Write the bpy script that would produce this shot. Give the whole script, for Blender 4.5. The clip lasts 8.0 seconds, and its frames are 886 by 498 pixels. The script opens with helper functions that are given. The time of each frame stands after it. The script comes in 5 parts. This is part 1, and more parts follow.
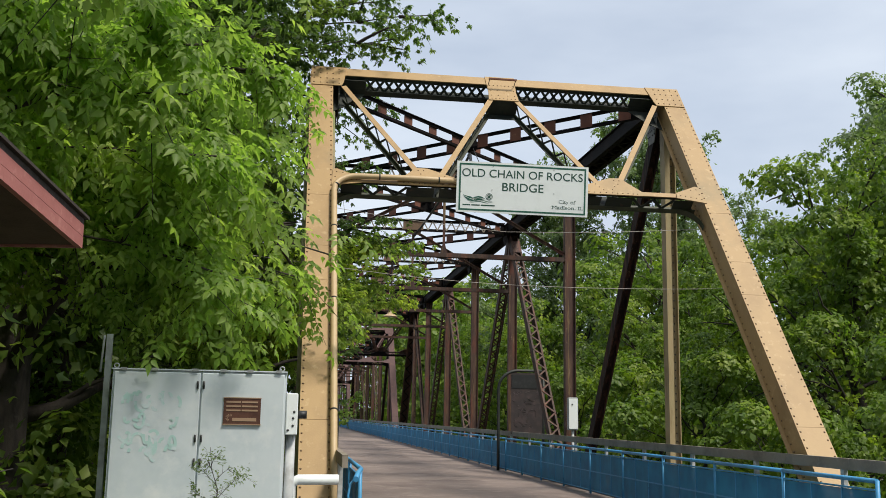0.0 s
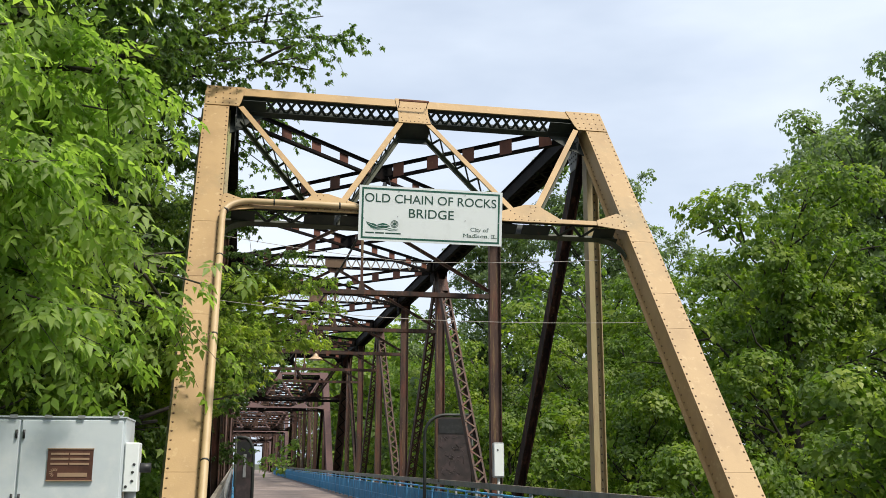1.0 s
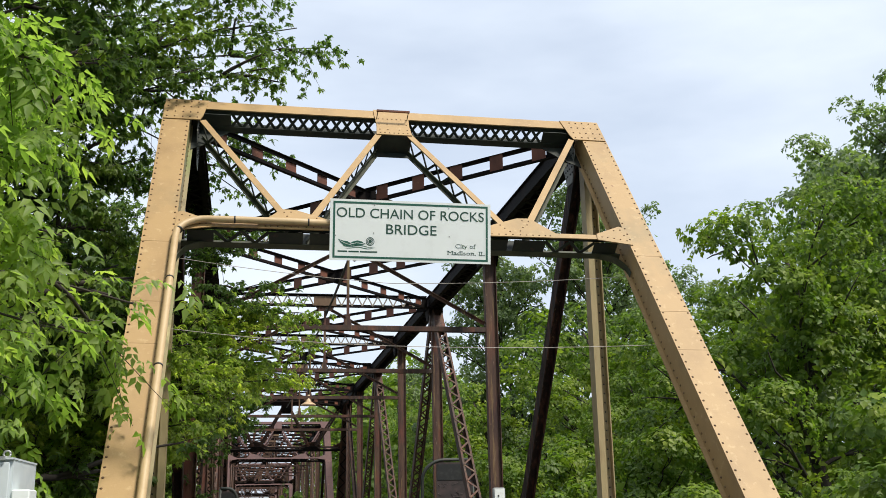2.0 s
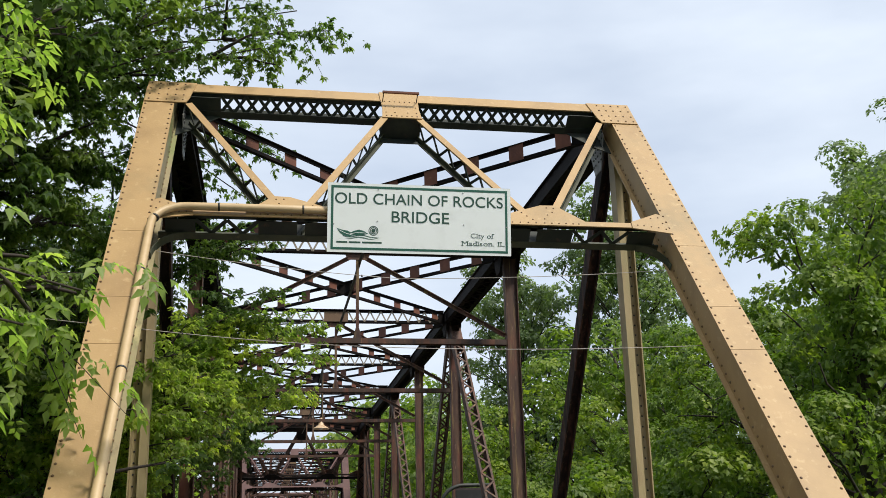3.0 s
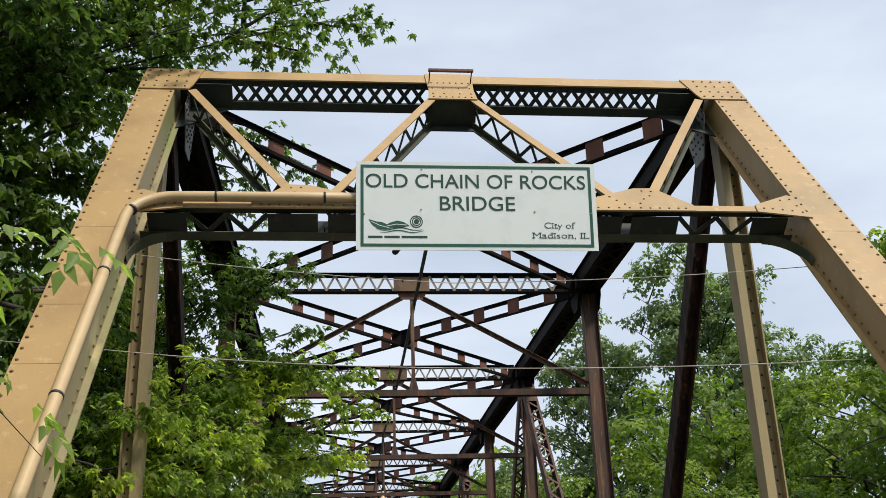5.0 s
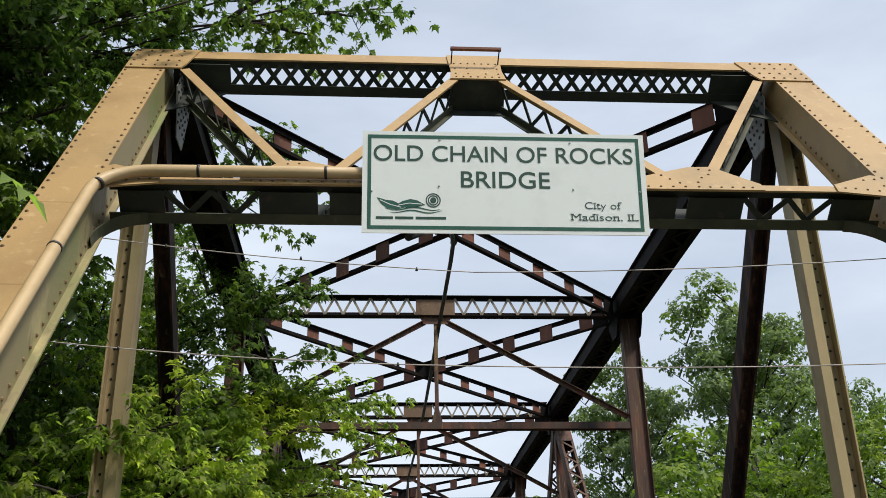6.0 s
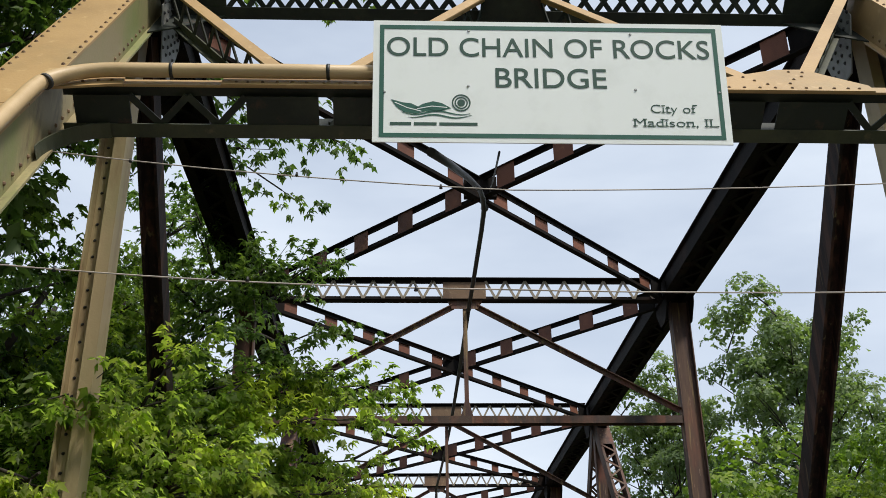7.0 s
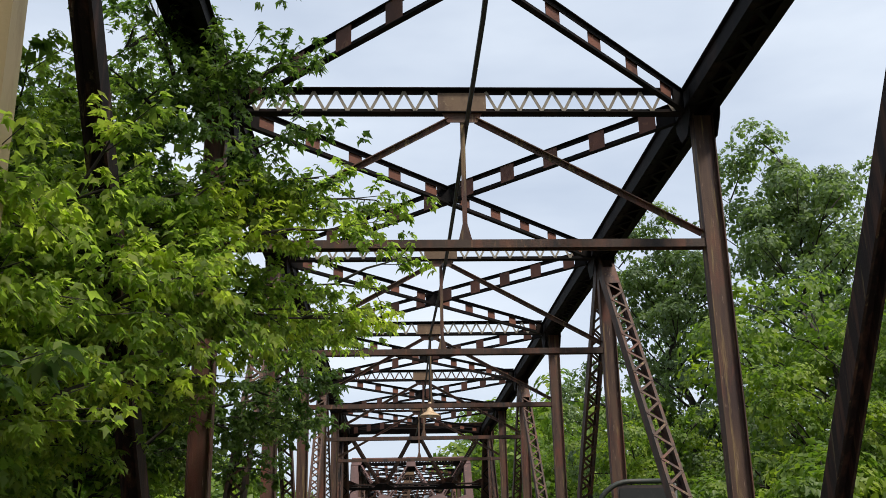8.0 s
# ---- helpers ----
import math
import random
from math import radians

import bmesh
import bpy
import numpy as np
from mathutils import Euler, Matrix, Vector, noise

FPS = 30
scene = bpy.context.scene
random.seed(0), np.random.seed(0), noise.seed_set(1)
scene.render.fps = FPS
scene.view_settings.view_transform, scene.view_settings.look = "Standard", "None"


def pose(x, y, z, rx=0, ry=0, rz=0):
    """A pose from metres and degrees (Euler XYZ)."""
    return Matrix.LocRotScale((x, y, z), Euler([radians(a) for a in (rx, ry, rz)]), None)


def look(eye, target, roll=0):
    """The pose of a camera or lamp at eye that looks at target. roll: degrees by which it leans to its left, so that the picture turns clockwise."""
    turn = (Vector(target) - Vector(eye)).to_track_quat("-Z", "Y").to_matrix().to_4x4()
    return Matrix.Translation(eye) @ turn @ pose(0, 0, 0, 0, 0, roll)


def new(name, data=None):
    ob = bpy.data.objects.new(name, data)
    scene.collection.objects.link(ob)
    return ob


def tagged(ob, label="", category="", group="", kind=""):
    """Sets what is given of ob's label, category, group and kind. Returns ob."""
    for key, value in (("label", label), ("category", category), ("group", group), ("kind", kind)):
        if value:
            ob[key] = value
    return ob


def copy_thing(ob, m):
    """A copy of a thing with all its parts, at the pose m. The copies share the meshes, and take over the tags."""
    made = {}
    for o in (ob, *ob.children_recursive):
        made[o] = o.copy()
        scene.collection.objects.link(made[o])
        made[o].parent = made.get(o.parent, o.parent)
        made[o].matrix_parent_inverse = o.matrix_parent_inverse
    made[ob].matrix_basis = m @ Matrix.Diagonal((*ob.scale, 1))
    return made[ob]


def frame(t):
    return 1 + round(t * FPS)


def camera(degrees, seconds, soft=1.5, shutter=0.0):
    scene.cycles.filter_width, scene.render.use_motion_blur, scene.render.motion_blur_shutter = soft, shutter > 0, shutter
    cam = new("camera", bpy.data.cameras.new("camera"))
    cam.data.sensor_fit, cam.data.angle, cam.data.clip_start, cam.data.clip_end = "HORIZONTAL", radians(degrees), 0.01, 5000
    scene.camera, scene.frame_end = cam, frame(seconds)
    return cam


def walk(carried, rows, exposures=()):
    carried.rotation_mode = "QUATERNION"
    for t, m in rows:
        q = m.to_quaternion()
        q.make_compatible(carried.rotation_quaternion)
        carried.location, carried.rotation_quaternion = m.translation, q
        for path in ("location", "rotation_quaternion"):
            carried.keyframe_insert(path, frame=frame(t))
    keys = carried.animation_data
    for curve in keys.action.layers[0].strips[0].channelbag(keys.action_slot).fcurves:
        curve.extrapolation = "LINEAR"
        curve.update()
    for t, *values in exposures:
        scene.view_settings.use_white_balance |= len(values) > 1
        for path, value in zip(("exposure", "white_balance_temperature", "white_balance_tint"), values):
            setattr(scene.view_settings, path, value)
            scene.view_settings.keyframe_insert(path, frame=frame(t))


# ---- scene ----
cam = camera(47.7, 8.0, 0.6)
PATH = [
    (0, (-4.021, -12.389, 1.749), (-3.734, -10.438, 2.078), 0.94),
    (0.5, (-3.593, -11.807, 1.749), (-3.234, -9.872, 2.108), 0.76),
    (1, (-3.076, -11.029, 1.789), (-2.686, -9.112, 2.207), 0.13),
    (1.5, (-2.684, -10.223, 1.756), (-2.290, -8.320, 2.229), -0.77),
    (3, (-1.923, -7.442, 1.726), (-1.589, -5.553, 2.291), -1.38),
    (3.5, (-1.782, -6.644, 1.763), (-1.464, -4.762, 2.362), -1.70),
    (4, (-1.611, -5.800, 1.789), (-1.326, -3.925, 2.424), -1.85),
    (4.5, (-1.489, -5.003, 1.822), (-1.250, -3.135, 2.495), -2.10),
    (6, (-1.129, -2.559, 1.866), (-0.993, -0.736, 2.676), -1.20),
    (6.5, (-1.066, -1.664, 1.897), (-0.957, 0.144, 2.744), -1.14),
    (7, (-1.027, -0.732, 1.897), (-0.948, 1.078, 2.744), -0.80),
    (7.5, (-1.057, 0.212, 1.909), (-0.974, 2.059, 2.672), -0.99),
    (8, (-1.015, 1.246, 1.802), (-0.918, 3.150, 2.406), -1.19),
]
walk(cam, [(t, look(eye, target, roll)) for t, eye, target, roll in PATH],
     exposures=[(0.0, 0.20), (0.5, 0.40), (1.5, 0.46), (3.0, 0.36), (4.5, 0.28), (6.0, 0.24), (8.0, 0.30)])


# ---- light ----
SUN_EL, SUN_AZ = 58.0, 140.0  # degrees; azimuth clockwise from +y
world = bpy.data.worlds.new("sky")
scene.world = world
world.use_nodes = True
wn, wl = world.node_tree.nodes, world.node_tree.links
wn.clear()
sky = wn.new("ShaderNodeTexSky")
sky.sky_type = "NISHITA"
sky.sun_disc = False
sky.sun_elevation = radians(SUN_EL)
sky.sun_rotation = radians(SUN_AZ)
sky.air_density, sky.dust_density, sky.ozone_density = 1.0, 3.0, 1.0
coord = wn.new("ShaderNodeTexCoord")
stretch = wn.new("ShaderNodeMapping")
stretch.inputs["Scale"].default_value = (1.0, 1.6, 3.4)
cloud = wn.new("ShaderNodeTexNoise")
cloud.inputs["Scale"].default_value = 2.1
cloud.inputs["Detail"].default_value = 5.0
cloud.inputs["Roughness"].default_value = 0.52
cover = wn.new("ShaderNodeMapRange")
cover.inputs["From Min"].default_value, cover.inputs["From Max"].default_value = 0.30, 0.72
cover.inputs["To Min"].default_value, cover.inputs["To Max"].default_value = 0.62, 0.98
grey = wn.new("ShaderNodeMix")
grey.data_type = "RGBA"
grey.inputs[6].default_value = (5.6, 6.5, 8.0, 1)
grey.inputs[7].default_value = (7.6, 8.2, 8.9, 1)
veil = wn.new("ShaderNodeMix")
veil.data_type = "RGBA"
bg = wn.new("ShaderNodeBackground")
bg.inputs["Strength"].default_value = 0.10
wout = wn.new("ShaderNodeOutputWorld")
wl.new(coord.outputs["Generated"], stretch.inputs["Vector"])
wl.new(stretch.outputs["Vector"], cloud.inputs["Vector"])
wl.new(cloud.outputs["Fac"], cover.inputs["Value"])
wl.new(cloud.outputs["Fac"], grey.inputs[0])
wl.new(cover.outputs["Result"], veil.inputs[0])
wl.new(sky.outputs["Color"], veil.inputs[6])
wl.new(grey.outputs[2], veil.inputs[7])
wl.new(veil.outputs[2], bg.inputs["Color"])
wl.new(bg.outputs["Background"], wout.inputs["Surface"])

sun = new("sun", bpy.data.lights.new("sun", "SUN"))
sun.data.energy = 3.3
sun.data.angle = radians(11)
sun.data.color = (1.0, 0.93, 0.82)
_az, _el = radians(SUN_AZ), radians(SUN_EL)
_from = Vector((math.sin(_az) * math.cos(_el), math.cos(_az) * math.cos(_el), math.sin(_el)))
sun.matrix_world = look(_from * 60, (0, 0, 0))


# ---- materials ----
def material(name, base, rough=0.6, metal=0.0, vary=(), bump=0.0, bump_scale=60.0, spec=0.5, island=0.0, per_object=0.0):
    """Principled surface. vary: (colour, noise scale, from, to, detail[, stretch z]) layers laid over base."""
    m = bpy.data.materials.new(name)
    m.use_nodes = True
    n, l = m.node_tree.nodes, m.node_tree.links
    b = n["Principled BSDF"]
    b.inputs["Roughness"].default_value = rough
    b.inputs["Metallic"].default_value = metal
    b.inputs["Specular IOR Level"].default_value = spec
    tc = n.new("ShaderNodeTexCoord")
    geo = n.new("ShaderNodeNewGeometry")
    last = None
    rgb = n.new("ShaderNodeRGB")
    rgb.outputs[0].default_value = (*base, 1)
    last = rgb.outputs[0]
    for i, layer in enumerate(vary):
        colour, scale, lo, hi, detail = layer[:5]
        mp = n.new("ShaderNodeMapping")
        mp.inputs["Location"].default_value = (3.7 * i, 1.9 * i, 0.7 * i)
        mp.inputs["Scale"].default_value = (1, 1, layer[5] if len(layer) > 5 else 1)
        l.new(geo.outputs["Position"], mp.inputs["Vector"])
        nz = n.new("ShaderNodeTexNoise")
        nz.inputs["Scale"].default_value = scale
        nz.inputs["Detail"].default_value = detail
        nz.inputs["Roughness"].default_value = 0.62
        l.new(mp.outputs["Vector"], nz.inputs["Vector"])
        mr = n.new("ShaderNodeMapRange")
        mr.inputs["From Min"].default_value, mr.inputs["From Max"].default_value = lo, hi
        l.new(nz.outputs["Fac"], mr.inputs["Value"])
        mx = n.new("ShaderNodeMix")
        mx.data_type = "RGBA"
        mx.inputs[7].default_value = (*colour, 1)
        l.new(mr.outputs["Result"], mx.inputs[0])
        l.new(last, mx.inputs[6])
        last = mx.outputs[2]
    if island or per_object:
        src = geo.outputs["Random Per Island"]
        if per_object:
            src = n.new("ShaderNodeObjectInfo").outputs["Random"]
        hs = n.new("ShaderNodeHueSaturation")
        amount = island or per_object
        mv = n.new("ShaderNodeMapRange")
        mv.inputs["To Min"].default_value, mv.inputs["To Max"].default_value = 1 - amount, 1 + amount
        l.new(src, mv.inputs["Value"])
        l.new(mv.outputs["Result"], hs.inputs["Value"])
        l.new(last, hs.inputs["Color"])
        last = hs.outputs["Color"]
    l.new(last, b.inputs["Base Color"])
    if bump:
        nb = n.new("ShaderNodeTexNoise")
        nb.inputs["Scale"].default_value = bump_scale
        nb.inputs["Detail"].default_value = 4
        l.new(geo.outputs["Position"], nb.inputs["Vector"])
        bp = n.new("ShaderNodeBump")
        bp.inputs["Strength"].default_value = bump
        bp.inputs["Distance"].default_value = 0.01
        l.new(nb.outputs["Fac"], bp.inputs["Height"])
        l.new(bp.outputs["Normal"], b.inputs["Normal"])
    return m


def leaf_material(name, dark, light, young, through_amount=0.35):
    """Leaves: colour by leaf and by clump, gloss on top, light through the blade."""
    m = bpy.data.materials.new(name)
    m.use_nodes = True
    n, l = m.node_tree.nodes, m.node_tree.links
    b = n["Principled BSDF"]
    b.inputs["Roughness"].default_value = 0.48
    b.inputs["Specular IOR Level"].default_value = 0.35
    geo = n.new("ShaderNodeNewGeometry")
    nz = n.new("ShaderNodeTexNoise")
    nz.inputs["Scale"].default_value = 0.75
    nz.inputs["Detail"].default_value = 3
    l.new(geo.outputs["Position"], nz.inputs["Vector"])
    m1 = n.new("ShaderNodeMix")
    m1.data_type = "RGBA"
    m1.inputs[6].default_value, m1.inputs[7].default_value = (*dark, 1), (*light, 1)
    l.new(geo.outputs["Random Per Island"], m1.inputs[0])
    mr = n.new("ShaderNodeMapRange")
    mr.inputs["From Min"].default_value, mr.inputs["From Max"].default_value = 0.50, 0.72
    l.new(nz.outputs["Fac"], mr.inputs["Value"])
    m2 = n.new("ShaderNodeMix")
    m2.data_type = "RGBA"
    m2.inputs[7].default_value = (*young, 1)
    l.new(mr.outputs["Result"], m2.inputs[0])
    l.new(m1.outputs[2], m2.inputs[6])
    l.new(m2.outputs[2], b.inputs["Base Color"])
    tr = n.new("ShaderNodeBsdfTranslucent")
    gain = n.new("ShaderNodeMix")
    gain.data_type = "RGBA"
    gain.blend_type = "MULTIPLY"
    gain.inputs[0].default_value = 1
    gain.inputs[7].default_value = (1.5, 1.7, 0.7, 1)
    l.new(m2.outputs[2], gain.inputs[6])
    l.new(gain.outputs[2], tr.inputs["Color"])
    mix = n.new("ShaderNodeMixShader")
    mix.inputs[0].default_value = through_amount
    l.new(b.outputs[0], mix.inputs[1])
    l.new(tr.outputs[0], mix.inputs[2])
    l.new(mix.outputs[0], n["Material Output"].inputs["Surface"])
    return m


TAN = material("tan_paint", (0.40, 0.26, 0.112), 0.55, vary=[((0.235, 0.185, 0.095), 0.55, 0.56, 0.74, 7), ((0.315, 0.20, 0.085), 1.4, 0.46, 0.7, 6, 0.5), ((0.49, 0.345, 0.17), 9, 0.58, 0.75, 5), ((0.20, 0.085, 0.035), 6.5, 0.70, 0.78, 8, 0.35)], bump=0.15, bump_scale=45)
TAN_IN = material("tan_paint_weathered", (0.40, 0.305, 0.165), 0.6, vary=[((0.31, 0.27, 0.13), 1.1, 0.46, 0.70, 6, 0.4), ((0.25, 0.17, 0.085), 4.0, 0.55, 0.72, 8, 0.25), ((0.12, 0.06, 0.035), 7.0, 0.66, 0.76, 8, 0.2)], bump=0.15, bump_scale=45)
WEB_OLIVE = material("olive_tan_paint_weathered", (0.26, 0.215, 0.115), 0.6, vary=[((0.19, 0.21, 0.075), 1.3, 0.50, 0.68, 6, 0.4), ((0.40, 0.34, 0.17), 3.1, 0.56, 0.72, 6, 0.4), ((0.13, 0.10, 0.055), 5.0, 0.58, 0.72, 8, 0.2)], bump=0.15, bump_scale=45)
GREEN_STEEL = material("dark_green_paint", (0.010, 0.016, 0.012), 0.65, vary=[((0.030, 0.036, 0.022), 2.3, 0.5, 0.7, 6), ((0.06, 0.03, 0.02), 7, 0.6, 0.75, 6)], bump=0.2)
RUST = material("rusted_steel", (0.054, 0.032, 0.023), 0.72, vary=[((0.115, 0.045, 0.026), 5, 0.45, 0.66, 7, 0.25), ((0.20, 0.10, 0.055), 14.0, 0.60, 0.72, 8, 0.15), ((0.018, 0.013, 0.013), 3.1, 0.55, 0.7, 6, 0.4)], bump=0.3, bump_scale=70)
RUST_POST = material("rusted_post_steel", (0.088, 0.047, 0.030), 0.72, vary=[((0.042, 0.020, 0.017), 7, 0.45, 0.62, 7, 0.10), ((0.21, 0.14, 0.060), 11, 0.56, 0.66, 8, 0.07), ((0.26, 0.17, 0.12), 26.0, 0.62, 0.70, 8, 0.12), ((0.14, 0.045, 0.028), 3.0, 0.5, 0.7, 7, 0.3)], bump=0.35, bump_scale=60)
# overhead rusted steel: the shade of its undersides is put into the near-black base
RUST_DARK = material("shade_dark_rusted_steel", (0.007, 0.006, 0.006), 0.8, vary=[((0.024, 0.014, 0.011), 2.2, 0.5, 0.72, 7, 0.4), ((0.06, 0.045, 0.03), 5.0, 0.66, 0.78, 7, 0.3)], bump=0.3, bump_scale=70, spec=0.12)
DIAG = material("streaked_black_steel", (0.026, 0.016, 0.014), 0.72, vary=[((0.085, 0.040, 0.028), 7.0, 0.48, 0.62, 8, 0.10), ((0.17, 0.125, 0.065), 9.0, 0.61, 0.68, 8, 0.06), ((0.008, 0.007, 0.008), 1.2, 0.5, 0.7, 6, 0.4)], bump=0.3, bump_scale=70, spec=0.2)
# rivet heads darker than their plates: dirt and their small shadows, put into colour
RIVET = material("rivet_shadow_and_dirt", (0.20, 0.125, 0.058), 0.6, vary=[((0.10, 0.055, 0.03), 5, 0.45, 0.65, 5)])
PRIMER = material("grey_primer", (0.20, 0.205, 0.195), 0.6, vary=[((0.12, 0.115, 0.105), 5, 0.45, 0.68, 6), ((0.10, 0.06, 0.04), 8, 0.64, 0.76, 7)], bump=0.15)
RUST_TAN = material("tan_rust", (0.17, 0.105, 0.060), 0.75, vary=[((0.09, 0.05, 0.032), 3.0, 0.45, 0.66, 7, 0.5), ((0.27, 0.19, 0.11), 9, 0.58, 0.72, 7)], bump=0.3, bump_scale=70, per_object=0.2)
OLIVE_STEEL = material("olive_green_paint", (0.050, 0.056, 0.030), 0.6, vary=[((0.022, 0.028, 0.018), 3.0, 0.45, 0.68, 6), ((0.11, 0.09, 0.05), 8, 0.62, 0.76, 7)], bump=0.2)
RUST_RED = material("red_rust", (0.15, 0.055, 0.032), 0.75, vary=[((0.085, 0.032, 0.022), 2.4, 0.45, 0.68, 7, 0.5), ((0.25, 0.12, 0.06), 8, 0.6, 0.75, 7)], bump=0.3, bump_scale=70, per_object=0.25)
MAROON = material("maroon_steel", (0.088, 0.040, 0.036), 0.7, vary=[((0.055, 0.027, 0.024), 0.9, 0.45, 0.68, 7, 0.4), ((0.18, 0.09, 0.06), 4, 0.6, 0.75, 7)], bump=0.25)
SIGN_WHITE = material("sign_white", (0.84, 0.885, 0.875), 0.35, vary=[((0.75, 0.79, 0.775), 3.0, 0.5, 0.75, 5)])
SIGN_GREEN = material("sign_green", (0.020, 0.105, 0.072), 0.4, vary=[((0.03, 0.12, 0.09), 9, 0.5, 0.7, 3)])
SIGN_INK = material("sign_ink", (0.016, 0.068, 0.048), 0.55, vary=[((0.022, 0.070, 0.054), 12, 0.5, 0.7, 3)])
ALU = material("box_grey_paint", (0.60, 0.66, 0.68), 0.42, vary=[((0.50, 0.57, 0.60), 1.3, 0.42, 0.66, 5), ((0.68, 0.72, 0.72), 3.3, 0.5, 0.72, 6), ((0.35, 0.30, 0.22), 11, 0.72, 0.82, 6)], bump=0.06, bump_scale=20)
PAINT_SMEAR = material("faded_teal_paint", (0.42, 0.615, 0.58), 0.5, vary=[((0.57, 0.66, 0.68), 9, 0.48, 0.62, 6)])
STEEL = material("galvanised_steel", (0.45, 0.46, 0.46), 0.45, 0.7, vary=[((0.30, 0.30, 0.29), 6, 0.45, 0.7, 5)], bump=0.1)
BLACK = material("black_paint", (0.018, 0.019, 0.020), 0.5, vary=[((0.04, 0.04, 0.04), 6, 0.5, 0.72, 5)], bump=0.1)
GATE_GREEN = material("dark_gate_paint", (0.028, 0.034, 0.030), 0.55, vary=[((0.06, 0.05, 0.04), 5, 0.5, 0.72, 6)], bump=0.15)
BOARD = material("dark_board", (0.035, 0.027, 0.027), 0.6, vary=[((0.075, 0.05, 0.05), 4, 0.45, 0.7, 6)], bump=0.15)
GRAFFITI = material("chalky_marks", (0.16, 0.13, 0.13), 0.8, vary=[((0.06, 0.045, 0.045), 15, 0.45, 0.62, 5)])
BRONZE = material("bronze_plaque", (0.115, 0.050, 0.032), 0.5, 0.2, vary=[((0.07, 0.03, 0.02), 10, 0.45, 0.7, 5)])
BRONZE_HI = material("bronze_raised", (0.42, 0.28, 0.18), 0.45, 0.3)
BLUE = material("blue_paint", (0.060, 0.29, 0.54), 0.45, vary=[((0.09, 0.33, 0.55), 3, 0.5, 0.7, 5), ((0.02, 0.12, 0.25), 7, 0.58, 0.74, 6)], bump=0.08)
RAIL_GREY = material("weathered_rail", (0.27, 0.235, 0.185), 0.8, vary=[((0.17, 0.145, 0.115), 2.5, 0.45, 0.7, 7), ((0.30, 0.27, 0.23), 10, 0.58, 0.72, 6)], bump=0.3)
POST_PALE = material("pale_post", (0.48, 0.50, 0.50), 0.6, vary=[((0.30, 0.30, 0.29), 5, 0.45, 0.7, 6)], bump=0.1)
CONCRETE = material("deck_concrete", (0.235, 0.185, 0.160), 0.85, vary=[((0.165, 0.125, 0.11), 0.5, 0.42, 0.68, 7), ((0.30, 0.245, 0.21), 2.2, 0.52, 0.72, 7), ((0.10, 0.075, 0.065), 0.9, 0.6, 0.75, 8)], bump=0.35, bump_scale=35)
ASPHALT = material("asphalt", (0.075, 0.070, 0.066), 0.9, vary=[((0.05, 0.047, 0.045), 0.7, 0.45, 0.7, 6), ((0.12, 0.11, 0.10), 18, 0.55, 0.7, 5)], bump=0.4, bump_scale=60)
SOIL = material("soil_and_grass", (0.060, 0.075, 0.030), 0.95, vary=[((0.075, 0.055, 0.035), 0.4, 0.45, 0.65, 7), ((0.04, 0.085, 0.02), 1.6, 0.5, 0.7, 7)], bump=0.5, bump_scale=12)
BARK = material("bark", (0.045, 0.036, 0.029), 0.9, vary=[((0.022, 0.018, 0.015), 9, 0.45, 0.65, 8, 0.25), ((0.08, 0.07, 0.058), 4, 0.62, 0.78, 6)], bump=0.8, bump_scale=25)
PINK = material("faded_red_fascia", (0.42, 0.155, 0.135), 0.6, vary=[((0.33, 0.11, 0.10), 2.2, 0.45, 0.7, 6), ((0.50, 0.22, 0.19), 12, 0.55, 0.72, 5)], bump=0.12)
SHINGLE = material("dark_shingle", (0.055, 0.042, 0.036), 0.9, vary=[((0.09, 0.07, 0.06), 14, 0.5, 0.7, 6)], bump=0.5, per_object=0.3)
SIDING = material("brown_siding", (0.10, 0.058, 0.042), 0.8, vary=[((0.07, 0.04, 0.03), 5, 0.45, 0.7, 6)], bump=0.2)
CREAM = material("cream_paint", (0.50, 0.365, 0.20), 0.5, vary=[((0.42, 0.295, 0.15), 2.6, 0.45, 0.7, 6), ((0.30, 0.20, 0.12), 8, 0.68, 0.8, 6)], bump=0.1)
WIRE = material("pale_wire", (0.40, 0.36, 0.32), 0.6)
CABLE = material("black_cable", (0.014, 0.014, 0.015), 0.55)
SHADE = material("lamp_shade_enamel", (0.55, 0.40, 0.25), 0.45, vary=[((0.30, 0.17, 0.09), 12, 0.5, 0.7, 5)])
BULB = material("lamp_glass", (0.75, 0.75, 0.70), 0.2)

LEAF_ELDER = leaf_material("box_elder_leaf", (0.170, 0.265, 0.062), (0.300, 0.400, 0.118), (0.380, 0.460, 0.130), 0.60)
LEAF_MAPLE = leaf_material("maple_leaf", (0.060, 0.112, 0.036), (0.125, 0.190, 0.058), (0.230, 0.300, 0.070), 0.52)
# maple leaves brightened beyond their own green, in place of sunlight on them
LEAF_SUNLIT = leaf_material("sunlit_maple_leaf", (0.115, 0.180, 0.050), (0.285, 0.365, 0.100), (0.540, 0.580, 0.125), 0.70)
LEAF_COTTON = leaf_material("cottonwood_leaf", (0.100, 0.150, 0.070), (0.200, 0.255, 0.135), (0.20, 0.270, 0.085), 0.46)
LEAF_WOOD = leaf_material("woodland_leaf", (0.085, 0.148, 0.028), (0.165, 0.240, 0.042), (0.310, 0.375, 0.060), 0.46)

